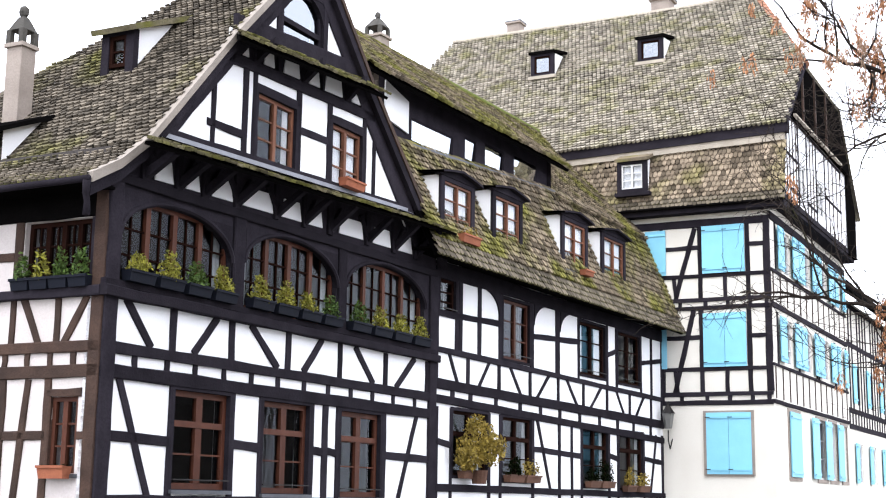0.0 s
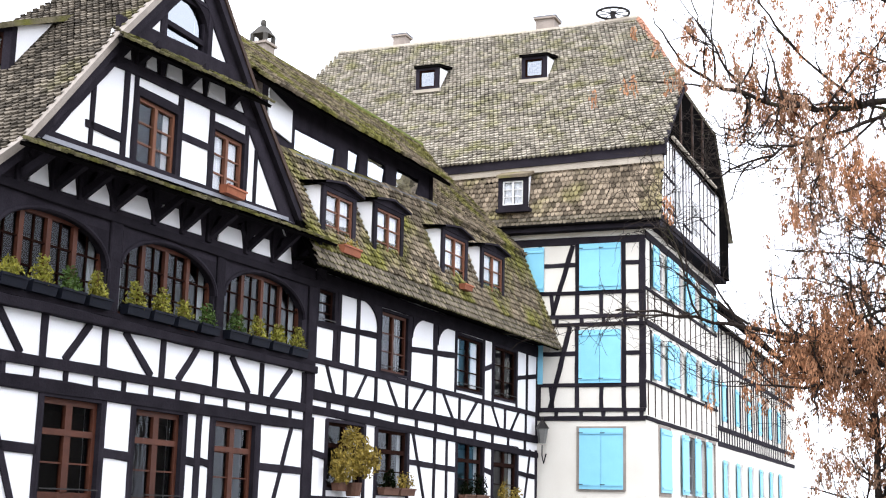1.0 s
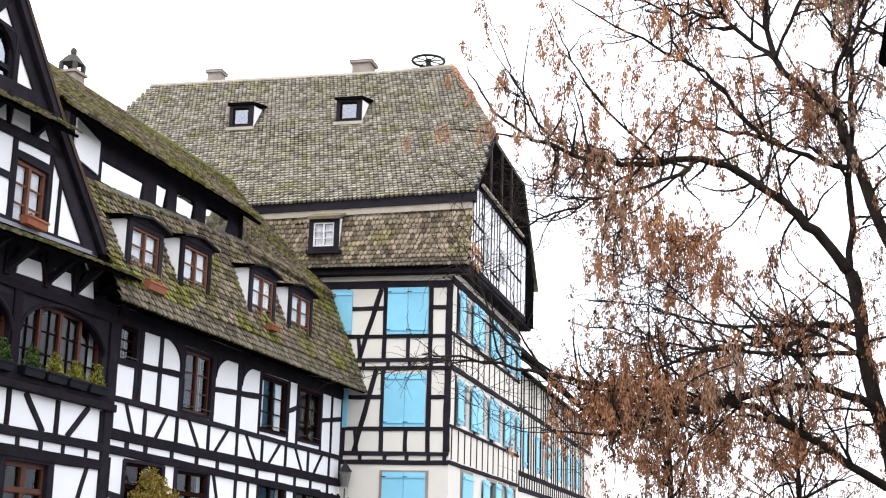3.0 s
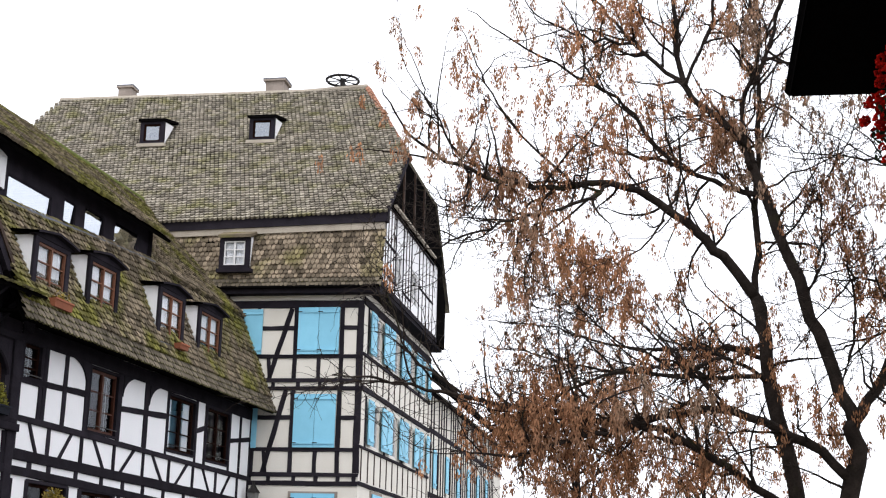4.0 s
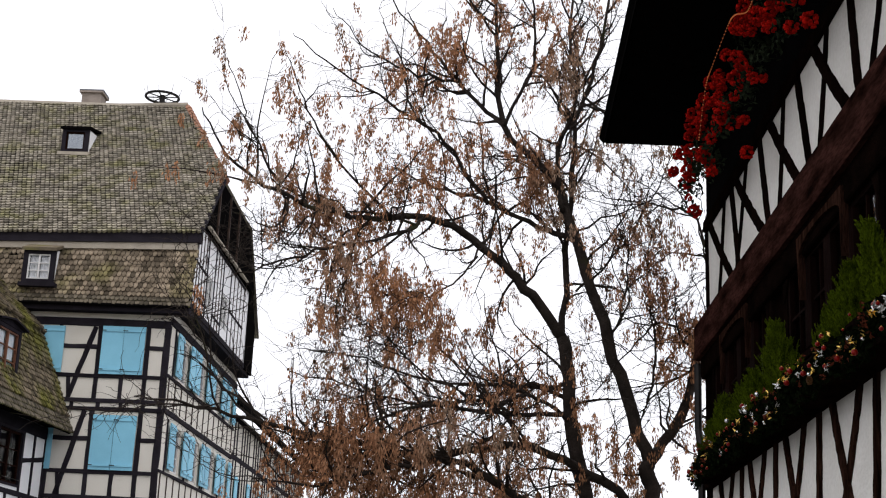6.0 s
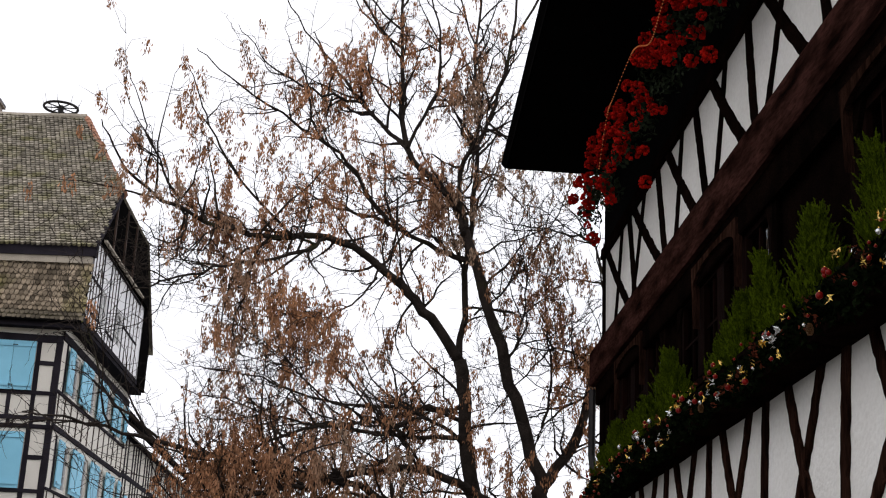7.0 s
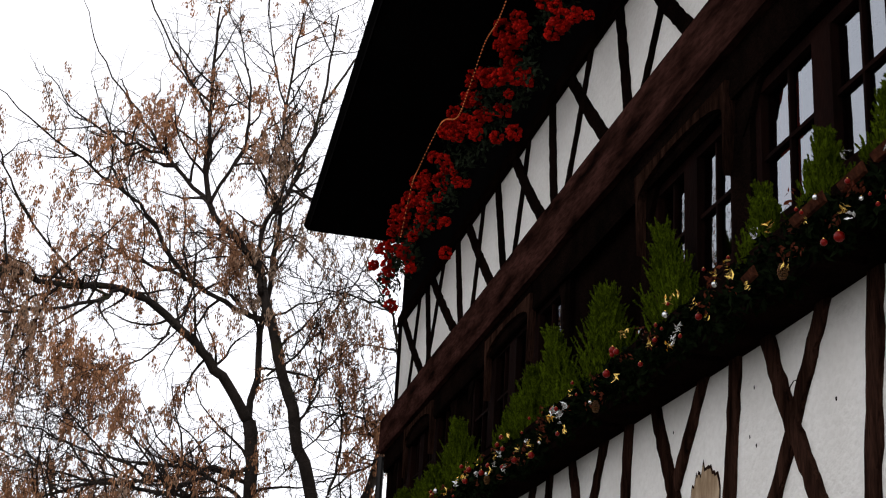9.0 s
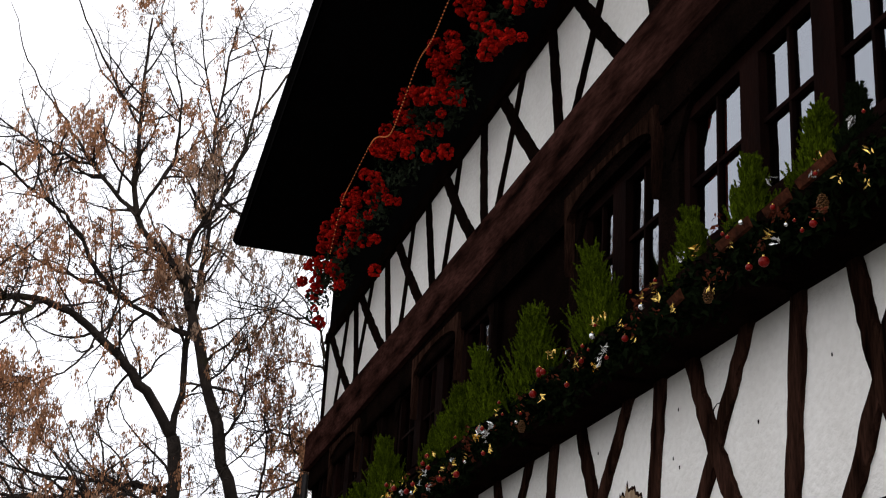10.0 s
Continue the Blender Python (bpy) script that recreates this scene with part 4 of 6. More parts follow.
# side with rows of open shutters
for z, w in ((4.60, 0.12), (5.72, 0.09), (7.52, 0.16), (8.58, 0.09), (10.25, 0.24)):
    timber(tall, bside, (0.0, z), (BD, z), w, "beam", out=0.05)
for z0, z1 in ((4.7, 5.66), (7.64, 8.52)):
    for k in range(13):
        timber(tall, bside, (0.3 + k * 0.93, z0), (0.3 + k * 0.93, z1), 0.05, "stud", BROWN)
for a, b in SW_UP:
    for z0, z1 in ((8.7, 10.05), (5.85, 7.25)):
        window(tall, bside, a, b, z0, z1, 2, 3, FRAME_WHITE, inset=0.08)
        w = (b - a) * 0.62
        shutter(tall, bside, a - w - 0.04, a - 0.02, z0, z1, 0.08)
        shutter(tall, bside, b + 0.02, b + w + 0.04, z0, z1, 0.08)
        for u in (a - w - 0.12, b + w + 0.12):
            timber(tall, bside, (u, z0 - 0.1), (u, z1 + 0.1), 0.14)
for i, (a, b) in enumerate(((1.8, 3.3), (5.9, 7.4), (8.0, 9.2), (10.1, 11.1))):
    if i == 0:
        shutter(tall, bside, a, b, 2.42, 4.4)
    else:
        window(tall, bside, a, b, 2.42, 4.4, 2, 3, FRAME_WHITE, inset=0.08)
        shutter(tall, bside, a - 1.0, a - 0.04, 2.42, 4.4, 0.08)
    s = Shape(bside)
    for q in ((a - 0.12, a, 2.3, 4.5), (b, b + 0.12, 2.3, 4.5), (a, b, 4.4, 4.5), (a, b, 2.3, 2.42)):
        s.box(q[0], q[1], -0.02, 0.03, q[2], q[3])
    part("stone_surround", s, STONE, tall)

# roof with kick, storm boards and half hip
OUT = 0.45
jetty = lambda u, o, z: (CX + OUT + o, u, z)
RY, RZ, HZ = 7.1, 19.98, 15.8
GW = [(2.42, 3.5, 11.26, 12.4), (5.15, 6.4, 11.26, 12.42)]
wall_with_openings("gable_wall", tall, jetty, 0.0, BD, 10.75, 15.7, GW, PLASTER, cuts=(((-0.2, 12.5), (-0.722, 0.692)), ((BD + 0.2, 12.5), (0.722, 0.692))))
timber(tall, jetty, (-0.1, 10.82), (BD, 10.82), 0.18, "beam", out=0.04)
for a, b, z in ((0.05, 2.4, 11.3), (3.55, 5.1, 11.28), (0.3, 2.2, 12.34), (6.47, 9.4, 12.1), (1.2, 9.4, 13.62)):
    timber(tall, jetty, (a, z), (b, z - 0.03), 0.09, "rail", out=0.03)
for k, u in enumerate((0.3, 0.7, 1.1, 1.55, 2.0, 2.33, 3.6, 4.1, 4.6, 5.05, 6.5, 7.2, 7.9, 8.6, 9.3)):
    timber(tall, jetty, (u, 10.9), (u + 0.02, min(13.6, 12.55 + 0.95 * u)), 0.1 if k in (5, 6, 9, 10) else 0.045, "stud", TIMBER if k in (5, 6, 9, 10) else BROWN, out=0.025)
for w in GW:
    window(tall, jetty, *w, 2, 3, FRAME_WHITE, inset=0.06)
part("storm_boarding", Shape(jetty).slab([(1.1, 13.68), (BD - 1.1, 13.68), (BD - 3.1, 15.75), (3.1, 15.75)], 0.02, 0.16), SOFFIT, tall, "dark weatherboarding below the half hip")
# Added black sheet that paints the shade of the verge.
part("end_boarding", Shape(jetty).slab([(10.3, 10.7), (BD, 10.7), (BD, 12.6), (BD - 1.1, 13.7), (10.3, 13.7)], 0.02, 0.1), SOFFIT, tall, "black sheet for the shaded verge at the far end of the gable")
part("jetty_floor", Shape().box(CX, CX + OUT, 0.02, BD, 10.6, 10.74), TIMBER, tall)
for u, w in ((2.5, 0.12), (4.4, 0.12), (6.2, 0.12)):
    timber(tall, jetty, (u, 13.7), (u, 15.7), w, "post", BROWN, out=0.22)
timber(tall, jetty, (1.2, 13.64), (8.7, 13.72), 0.07, "fascia", MORTAR, out=0.24)
XR = CX + OUT + 0.22


def warp(u, o, z):
    """The old roof's middle eave climbs towards the street corner."""
    k = (z - 11.2) / 1.42 if z < 12.62 else (RZ - z) / (RZ - 12.62)
    return (u, -o, z + 0.028 * (u + 11) * max(0.0, min(1.0, k)))


sheet(tall, "roof", [(-12.2, -0.42, 10.62), (XR - 0.1, -0.42, 10.62), (XR - 0.1, 0.12, 13.0), (-12.2, 0.12, 12.6)], SOFFIT)
sheet(tall, "roof", [(-12.4, -0.12, 12.62), (XR, -0.12, 13.03), (XR, 2.96, HZ - 0.05), (1.57, RY, RZ - 0.05), (-10.9, RY, RZ - 0.05)], SOFFIT)
sheet(tall, "roof", [(XR, BD + 0.4, 12.3), (-12.4, BD + 0.4, 12.3), (-10.9, RY, RZ - 0.05), (1.57, RY, RZ - 0.05), (XR, BD - 2.96, HZ - 0.05)], TILE_PALE)
sheet(tall, "half_hip", [(XR, 2.96, HZ - 0.03), (XR, BD - 2.96, HZ - 0.03), (1.57, RY, RZ - 0.03)], TILE_PALE)
sheet(tall, "roof_end", [(-12.4, BD + 0.4, 12.5), (-12.4, -0.12, 12.62), (-10.9, RY, RZ - 0.05)], TILE_PALE)
left_hip = line_of((-12.4, 12.6), (-10.9, RZ))
right_edge = lambda z: XR if z < HZ else XR + (1.57 - XR) * (z - HZ) / (RZ - HZ)
part("roof_tiles", tile_rows(warp, [(-0.14, 12.66), (0.75, 13.5), (RY, RZ)], left_hip, right_edge, gauge=0.185, width=0.155, seed=21, lip=0.075, thick=0.055), TILE_PALE, tall, "lichen-spotted round-ended roof tiles", kind="stuff")
part("roof_tiles", tile_rows(warp, [(-0.44, 10.66), (0.08, 12.35)], lambda z: -12.2, lambda z: XR - 0.1, gauge=0.15, width=0.142, seed=22, skip=2, lip=0.06, thick=0.05), TILE_LOW, tall, "mossy round-ended roof tiles", kind="stuff")
part("mortar_strip", Shape(warp).box(-12.2, XR - 0.1, -0.1, 0.09, 12.22, 12.4), MORTAR, tall)
part("eave_board", Shape(warp).box(-12.2, XR, -0.1, 0.14, 12.39, 12.64), TIMBER, tall)
part("eave_board", Shape(front).box(-12.2, XR - 0.1, 0.0, 0.4, 10.42, 10.6), TIMBER, tall)
part("gutter", Shape().tube([(-12.2, -0.5, 10.6), (XR - 0.1, -0.5, 10.6)], [0.05, 0.05], 8), SOFFIT, tall)
ridge = [(-10.9, RY, RZ + 0.02), (-6, RY, RZ), (-1, RY, RZ - 0.02), (1.57, RY, RZ + 0.1)]
part("ridge_tiles", Shape().tube(ridge, [0.13] * 4, 8), MORTAR, tall, "mortared ridge tiles")
verge = Shape()
a, b = Vector((1.57, RY, RZ + 0.05)), Vector((XR, 2.96, HZ))
for k in range(22):
    p, q = a.lerp(b, k / 22), a.lerp(b, (k + 1.15) / 22)
    verge.tube([tuple(p), tuple(q)], [0.11, 0.14], 7)
part("hip_tiles", verge, TILE_RED, tall, "orange clay hip tiles")
part("verge_board", Shape().add([(XR - 0.05, -0.15, 12.9), (XR + 0.03, -0.15, 12.9), (XR + 0.03, 2.96, HZ - 0.08), (XR - 0.05, 2.96, HZ - 0.08),
                                 (XR - 0.05, -0.15, 13.15), (XR + 0.03, -0.15, 13.15), (XR + 0.03, 2.96, HZ + 0.1), (XR - 0.05, 2.96, HZ + 0.1)], [(0, 1, 2, 3), (4, 7, 6, 5), (1, 5, 6, 2), (0, 3, 7, 4)]), TIMBER, tall)


def small_dormer(u0, u1, y, z0, z1, slope, c=0.0, cols=2):
    pl = lambda u, o, z: (u, y - o, z)
    d = Shape(pl)
    for b in ((u0 - 0.14, u0, z0 - 0.1, z1 + 0.1), (u1, u1 + 0.14, z0 - 0.1, z1 + 0.1), (u0, u1, z1, z1 + 0.12), (u0, u1, z0 - 0.1, z0)):
        d.box(b[0], b[1], -0.12, 0.03, b[2], b[3])
    ob = part("dormer", d, TIMBER, tall)
    window(tall, pl, u0, u1, z0, z1, cols, 3, FRAME_WHITE if c else FRAME_DARK, inset=0.03, curtain=c, width=0.05, mull=0.05, name="dormer_window", bars=bool(c), glass=GLASS if c else GLASS_BRIGHT, casing=TIMBER if c else None)
    back = (z1 + 0.3 - z0) / slope
    for u in (u0 - 0.14, u1 + 0.10):
        part("cheek", Shape(pl).add([(u, -0.1, z0 - 0.1), (u, -0.1, z1 + 0.1), (u, -back, z1 + 0.2), (u + 0.04, -0.1, z0 - 0.1), (u + 0.04, -0.1, z1 + 0.1), (u + 0.04, -back, z1 + 0.2)], [(0, 1, 2), (5, 4, 3), (0, 3, 4, 1), (1, 4, 5, 2)]), PLASTER, ob)
    part("hood", Shape(pl).add([(u0 - 0.2, 0.12, z1 + 0.08), (u1 + 0.2, 0.12, z1 + 0.08), (u1 + 0.2, -back - 0.3, z1 + 0.38), (u0 - 0.2, -back - 0.3, z1 + 0.38),
                                (u0 - 0.2, 0.12, z1 + 0.18), (u1 + 0.2, 0.12, z1 + 0.18), (u1 + 0.2, -back - 0.3, z1 + 0.48), (u0 - 0.2, -back - 0.3, z1 + 0.48)],
                               [(0, 1, 2, 3), (4, 7, 6, 5), (0, 4, 5, 1), (1, 5, 6, 2), (3, 7, 4, 0)]), TILE_MOSS if c else SOFFIT, ob)
    part("apron", Shape(pl).box(u0 - 0.22, u1 + 0.22, -0.2, 0.1 if not c else 0.04, z0 - 0.22, z0 - 0.1), MORTAR if not c else TIMBER, ob)


small_dormer(-5.92, -5.3, 3.85, 17.05, 17.7, 1.04, 0.0, 1)
small_dormer(-1.8, -1.15, 3.85, 17.05, 17.7, 1.04, 0.0, 1)
small_dormer(-1.05, -0.35, -0.56, 11.3, 12.1, 3.2, 0.9, 2)

# added wall, unseen behind the near house, that darkens the window reflections
lone("wall_east", Shape().box(0, 70, 0, 0.5, 0, 15), mat("dark_reflected_wall", (0.16, 0.14, 0.12), 0.9, (0.07, 0.06, 0.055), 0.3, 2, 0.8, 0), "unseen wall added to darken reflections in the windows", "wall", kind="structure", matrix=heading(49, 54, 92))

# house beyond along the same side
far = thing("far_house", heading(6.814, 41.807, 117), "white half-timbered house further down the street", "house")
wall_with_openings("front_wall", far, bside, BD + 0.02, 34, 0, 9.3, [(BD + 1.6 + 3 * k, BD + 2.7 + 3 * k, z, z + 1.5) for k in range(6) for z in (2.4, 5.4)], CREAM)
part("back_wall", Shape().box(CX - 9, CX - 0.3, BD + 0.02, 34, 0, 9.2), DARK_ROOM, far)
for z in (4.5, 5.1, 7.6, 9.1):
    timber(far, bside, (BD + 0.1, z), (34, z), 0.2, "beam")
for k in range(32):
    timber(far, bside, (BD + 0.2 + 0.6 * k, 4.5), (BD + 0.2 + 0.6 * k, 5.1), 0.14, "stud")
    if k % 5 in (0, 1, 3, 4):
        timber(far, bside, (BD + 0.5 + 0.6 * k, 5.1), (BD + 0.5 + 0.6 * k, 9.1), 0.16)
for k in range(6):
    for z in (2.4, 5.4):
        window(far, bside, BD + 1.6 + 3 * k, BD + 2.7 + 3 * k, z, z + 1.5, 2, 3, FRAME_WHITE, inset=0.06)
        shutter(far, bside, BD + 0.9 + 3 * k, BD + 1.5 + 3 * k, z, z + 1.5, 0.06)
sheet(far, "roof", [(CX + 0.7, BD + 0.1, 9.15), (CX + 0.7, 34.3, 9.15), (CX - 4.5, 34.3, 14.2), (CX - 4.5, BD + 0.1, 14.2)], SOFFIT, 0.15)
sheet(far, "roof", [(CX - 10, 34.3, 9.1), (CX - 10, BD + 0.1, 9.1), (CX - 4.5, BD + 0.1, 14.2), (CX - 4.5, 34.3, 14.2)], TILE, 0.15)

# ---- near house with flower boxes ----
near = thing("flower_box_house", heading(5.30, 3.14, 26), "white half-timbered house with dark oak timbers under a broad black eave", "house")
LEAN = 0.033
rw = lambda u, o, z: (u, o, z - LEAN * u)
U0, U1 = -3.2, 12.9
RWIN = [(-2.24, 1.685, 4.48, 5.48), (1.98, 3.31, 4.48, 5.48), (5.3, 8.3, 4.48, 5.48), (9.2, 12.2, 4.48, 5.48)]
LEAVES = (5, 2, 4, 4)
wall_with_openings("lower_wall", near, rw, U0, U1, -0.2, 3.95, [], OLD_PLASTER)
# Window wall under the jetty: its shade is part of the oak colour.
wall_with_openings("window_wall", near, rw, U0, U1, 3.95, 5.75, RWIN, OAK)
wall_with_openings("upper_wall", near, rw, U0, U1, 5.75, 7.5, [], OLD_PLASTER)
# Wall top below the eave, its deep shade painted as near-black.
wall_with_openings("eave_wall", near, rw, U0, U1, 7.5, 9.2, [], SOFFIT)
for n, b in (("end_wall", (U1 - 0.3, U1 - 0.01, -6.5, -0.3, -0.2, 8.4)), ("end_wall", (U0, U0 + 0.3, -6.5, -0.3, -0.2, 8.4)), ("back_wall", (U0, U1, -6.8, -6.5, -0.2, 8.4))):
    part(n, Shape().box(*b), OLD_PLASTER, near)
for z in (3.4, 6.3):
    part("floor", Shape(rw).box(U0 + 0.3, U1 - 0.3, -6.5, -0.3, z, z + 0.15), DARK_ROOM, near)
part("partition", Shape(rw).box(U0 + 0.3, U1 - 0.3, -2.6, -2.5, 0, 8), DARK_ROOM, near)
timber(near, rw, (U0, 6.12), (U1 + 0.1, 5.87), 0.48, "bressumer", BEAM, out=0.17, depth=0.3, rough=0.008)
# Dark band below the bressumer, with the jetty's shade in its colour.
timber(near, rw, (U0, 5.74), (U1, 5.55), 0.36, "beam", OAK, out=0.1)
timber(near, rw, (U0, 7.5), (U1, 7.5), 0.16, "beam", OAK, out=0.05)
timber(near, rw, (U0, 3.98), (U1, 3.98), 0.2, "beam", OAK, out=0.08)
timber(near, rw, (U1 - 0.1, -0.2), (U1 - 0.1, 5.7), 0.24, "corner_post", OAK, out=0.04)
# each bay: a leaning post, a stout brace and a thin one across it, as (foot, head) along the wall
UPPER = [((2.05, 2.35), (2.43, 3.63), (3.74, 2.82)), ((3.84, 4.13), (4.16, 5.42), (5.51, 4.77)), ((5.71, 5.90), (5.90, 7.21), (7.11, 6.63)),
         ((7.36, 7.81), (7.70, 9.10), (8.71, 8.36)), ((9.14, 9.55), (9.28, 10.95), (10.96, 10.20)), ((10.75, 11.16), (11.04, 12.69), (12.02, 11.56)),
         ((0.3, 0.6), (0.66, 1.9), (1.95, 1.05)), ((-1.5, -1.2), (-1.1, 0.1), (0.15, -0.7))]
for post, stout, thin in UPPER:
    for (a, b), w, nm, bow in ((post, 0.13, "post", rng.uniform(-0.02, 0.02)), (stout, 0.13, "brace", 0.025), (thin, 0.085, "brace", -0.02)):
        timber(near, rw, (b, 7.52), (a, 6.2), w, nm, OAK, bow=bow, rough=0.011, seg=0.08, out=0.034 if w > 0.1 else 0.028)
timber(near, rw, (12.85, 7.52), (12.78, 6.2), 0.14, "corner_post", OAK, rough=0.014)
# each lower bay: post, then the two crossing braces as (head, foot) along the wall
LOWER = [((-1.25, -1.2), (-0.03, -0.42), (-0.5, 0.1)), ((0.44, 0.56), (1.64, 1.0), (0.95, 1.75)), ((2.02, 2.24), (3.30, 2.66), (2.46, 3.42)), ((3.78, 3.96), (5.06, 4.5), (4.27, 5.05)),
         ((5.62, 5.78), (6.94, 6.35), (6.06, 6.8)), ((7.38, 7.5), (8.7, 8.1), (7.9, 8.6)), ((9.1, 9.2), (10.4, 9.8), (9.6, 10.3)), ((10.8, 10.9), (12.1, 11.5), (11.3, 12.0))]
for post, left, right in LOWER:
    timber(near, rw, (post[0], 3.95), (post[1] + 0.3, 0.2), 0.128, "post", OAK_WORN, bow=rng.uniform(-0.02, 0.02), rough=0.013, seg=0.07)
    timber(near, rw, (left[0], 3.93), (left[1], 2.75), 0.118, "brace", OAK_WORN, bow=0.03, rough=0.013, seg=0.07, out=0.036)
    timber(near, rw, (right[0], 3.93), (right[1], 2.75), 0.112, "brace", OAK_WORN, bow=-0.025, rough=0.013, seg=0.07, out=0.03)
timber(near, rw, (U0, 2.65), (U1, 2.65), 0.2, "beam", OAK, out=0.05)
for (u0, u1, z0, z1), leaves_in in zip(RWIN, LEAVES):
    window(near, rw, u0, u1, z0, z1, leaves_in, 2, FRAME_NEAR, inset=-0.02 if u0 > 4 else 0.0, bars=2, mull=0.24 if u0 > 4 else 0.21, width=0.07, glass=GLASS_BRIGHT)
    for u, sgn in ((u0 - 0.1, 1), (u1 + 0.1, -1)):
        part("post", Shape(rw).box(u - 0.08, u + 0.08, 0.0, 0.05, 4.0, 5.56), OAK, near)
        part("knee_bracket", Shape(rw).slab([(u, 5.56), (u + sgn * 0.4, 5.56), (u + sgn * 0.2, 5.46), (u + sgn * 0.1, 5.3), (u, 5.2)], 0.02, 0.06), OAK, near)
# roof: broad flat soffit and slope above
skew = lambda u: 1.4 + LEAN * (U1 + 0.1 - u)
ez = 8.3
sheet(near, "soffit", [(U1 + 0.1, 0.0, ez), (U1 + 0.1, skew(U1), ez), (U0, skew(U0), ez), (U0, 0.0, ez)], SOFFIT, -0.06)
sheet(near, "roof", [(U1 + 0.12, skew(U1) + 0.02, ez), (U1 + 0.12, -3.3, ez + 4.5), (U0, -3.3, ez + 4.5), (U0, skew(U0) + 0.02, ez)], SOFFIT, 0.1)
sheet(near, "roof", [(U1 + 0.12, -7.4, ez), (U0, -7.4, ez), (U0, -3.3, ez + 4.5), (U1 + 0.12, -3.3, ez + 4.5)], TILE, 0.1)
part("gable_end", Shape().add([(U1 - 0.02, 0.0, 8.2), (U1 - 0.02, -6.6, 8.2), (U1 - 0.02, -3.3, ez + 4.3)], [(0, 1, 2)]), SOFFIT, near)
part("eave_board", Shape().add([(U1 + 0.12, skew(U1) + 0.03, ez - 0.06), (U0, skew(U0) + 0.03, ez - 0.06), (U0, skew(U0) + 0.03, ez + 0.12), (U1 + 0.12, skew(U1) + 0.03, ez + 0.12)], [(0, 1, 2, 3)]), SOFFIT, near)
part("downpipe", Shape(rw).tube([(U1 + 0.12, 0.12, 5.6), (U1 + 0.12, 0.12, 4.7), (U1 + 0.02, 0.1, 4.4), (U1 + 0.02, 0.1, 0)], [0.05] * 4, 8), IRON, near)

n = 16
part("curtain", Shape(rw).add([(1.30 + 0.018 * (k // 2), -0.09 + 0.012 * math.sin(k * 1.3), (4.5, 5.46)[k % 2]) for k in range(2 * n)], [(2 * k, 2 * k + 2, 2 * k + 3, 2 * k + 1) for k in range(n - 1)]), mat("red_curtain", (0.42, 0.05, 0.03), 0.9, (0.25, 0.03, 0.02), 6, 40, 0.4, 0), near, "red curtain")
# arched bracket between the window groups
for uc in (2.65, 6.8, 10.7):
    for sg in (-1, 1):
        ring = [(uc + sg * 0.72, 5.0)] + [(uc + sg * 0.72 * math.cos(math.pi / 2 * k / 8), 5.42 + 0.14 * math.sin(math.pi / 2 * k / 8)) for k in range(9)] + [(uc, 5.62), (uc + sg * 0.78, 5.62)]
        part("bracket", Shape(rw).slab(ring, 0.06, 0.13), OAK_WORN, near)

# damage in the lower plaster
LOAM = mat("bare_loam", (0.56, 0.43, 0.29), 0.95, (0.2, 0.13, 0.075), 7, 40, 1.0, 0.9, stretch=(1, 1, 0.3), spec=0.0)
patch_rim = [(2.72 - 0.42 * k / 40, 3.16 + 0.15 * math.sin(math.pi * k / 40) ** 0.5 + 0.07 * noise.noise(Vector((k * 0.31, 4, 0))) + 0.02 * noise.noise(Vector((k * 1.3, 9, 0)))) for k in range(41)] + [(2.31 + 0.02 * noise.noise(Vector((k, 2, 0))), 3.0 - 0.13 * k) for k in range(4)] + [(2.72 + 0.03 * noise.noise(Vector((k, 7, 0))), 2.6 + 0.13 * k) for k in range(4)]
lip_rim = [(2.5 + (u - 2.5) * 1.05, 2.9 + (z - 2.9) * 1.06) for u, z in patch_rim]
part("torn_edge", Shape(rw).slab(lip_rim, 0.0005, 0.003), OAK_WORN, near)
part("bare_patch", Shape(rw).slab(patch_rim, 0.0045, 0.007), LOAM, near, "patch of bare straw loam where the plaster has fallen")
crng = random.Random(12)
for path in ([(1.40, 3.5), (1.38, 3.54), (1.34, 3.56), (1.24, 3.55), (1.19, 3.59), (1.12, 3.63)], [(3.2, 3.7), (3.16, 3.6), (3.18, 3.5)], [(-0.3, 3.8), (-0.34, 3.6), (-0.28, 3.45), (-0.31, 3.3)]):
    part("crack", Shape(rw).tube([(u + crng.uniform(-0.008, 0.008), 0.001, z) for u, z in path], [0.003, 0.005, 0.003, 0.004, 0.003, 0.002][:len(path)], 4), OAK, near)
for u, z in ((1.89, 3.38), (1.81, 3.31), (3.01, 3.66), (1.38, 3.24), (1.82, 3.65), (0.2, 3.5), (-0.6, 3.2), (0.9, 3.35)):
    part("chip", Shape(rw).blob((u, 0.0, z), (0.008, 0.004, 0.013), 0.4, 3, 6, crng), OAK, near)

# ---- chimneys, roof dormers, lantern and wheel ----
LEAF_YELLOW = mat("yellow_green_leaves", (0.27, 0.25, 0.03), 0.7, (0.13, 0.14, 0.02), 8, 30, 0.6, 0, rand=0.45, rnd="island")
LEAF_GREEN = mat("green_leaves", (0.075, 0.13, 0.02), 0.7, (0.03, 0.055, 0.012), 8, 30, 0.6, 0, rand=0.45, rnd="island")
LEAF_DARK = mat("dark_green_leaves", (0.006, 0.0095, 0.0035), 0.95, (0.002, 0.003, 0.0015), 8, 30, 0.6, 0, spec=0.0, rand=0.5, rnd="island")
LEAF_OCHRE = mat("ochre_leaves", (0.29, 0.215, 0.032), 0.7, (0.15, 0.1, 0.02), 8, 30, 0.6, 0, rand=0.4, rnd="island")
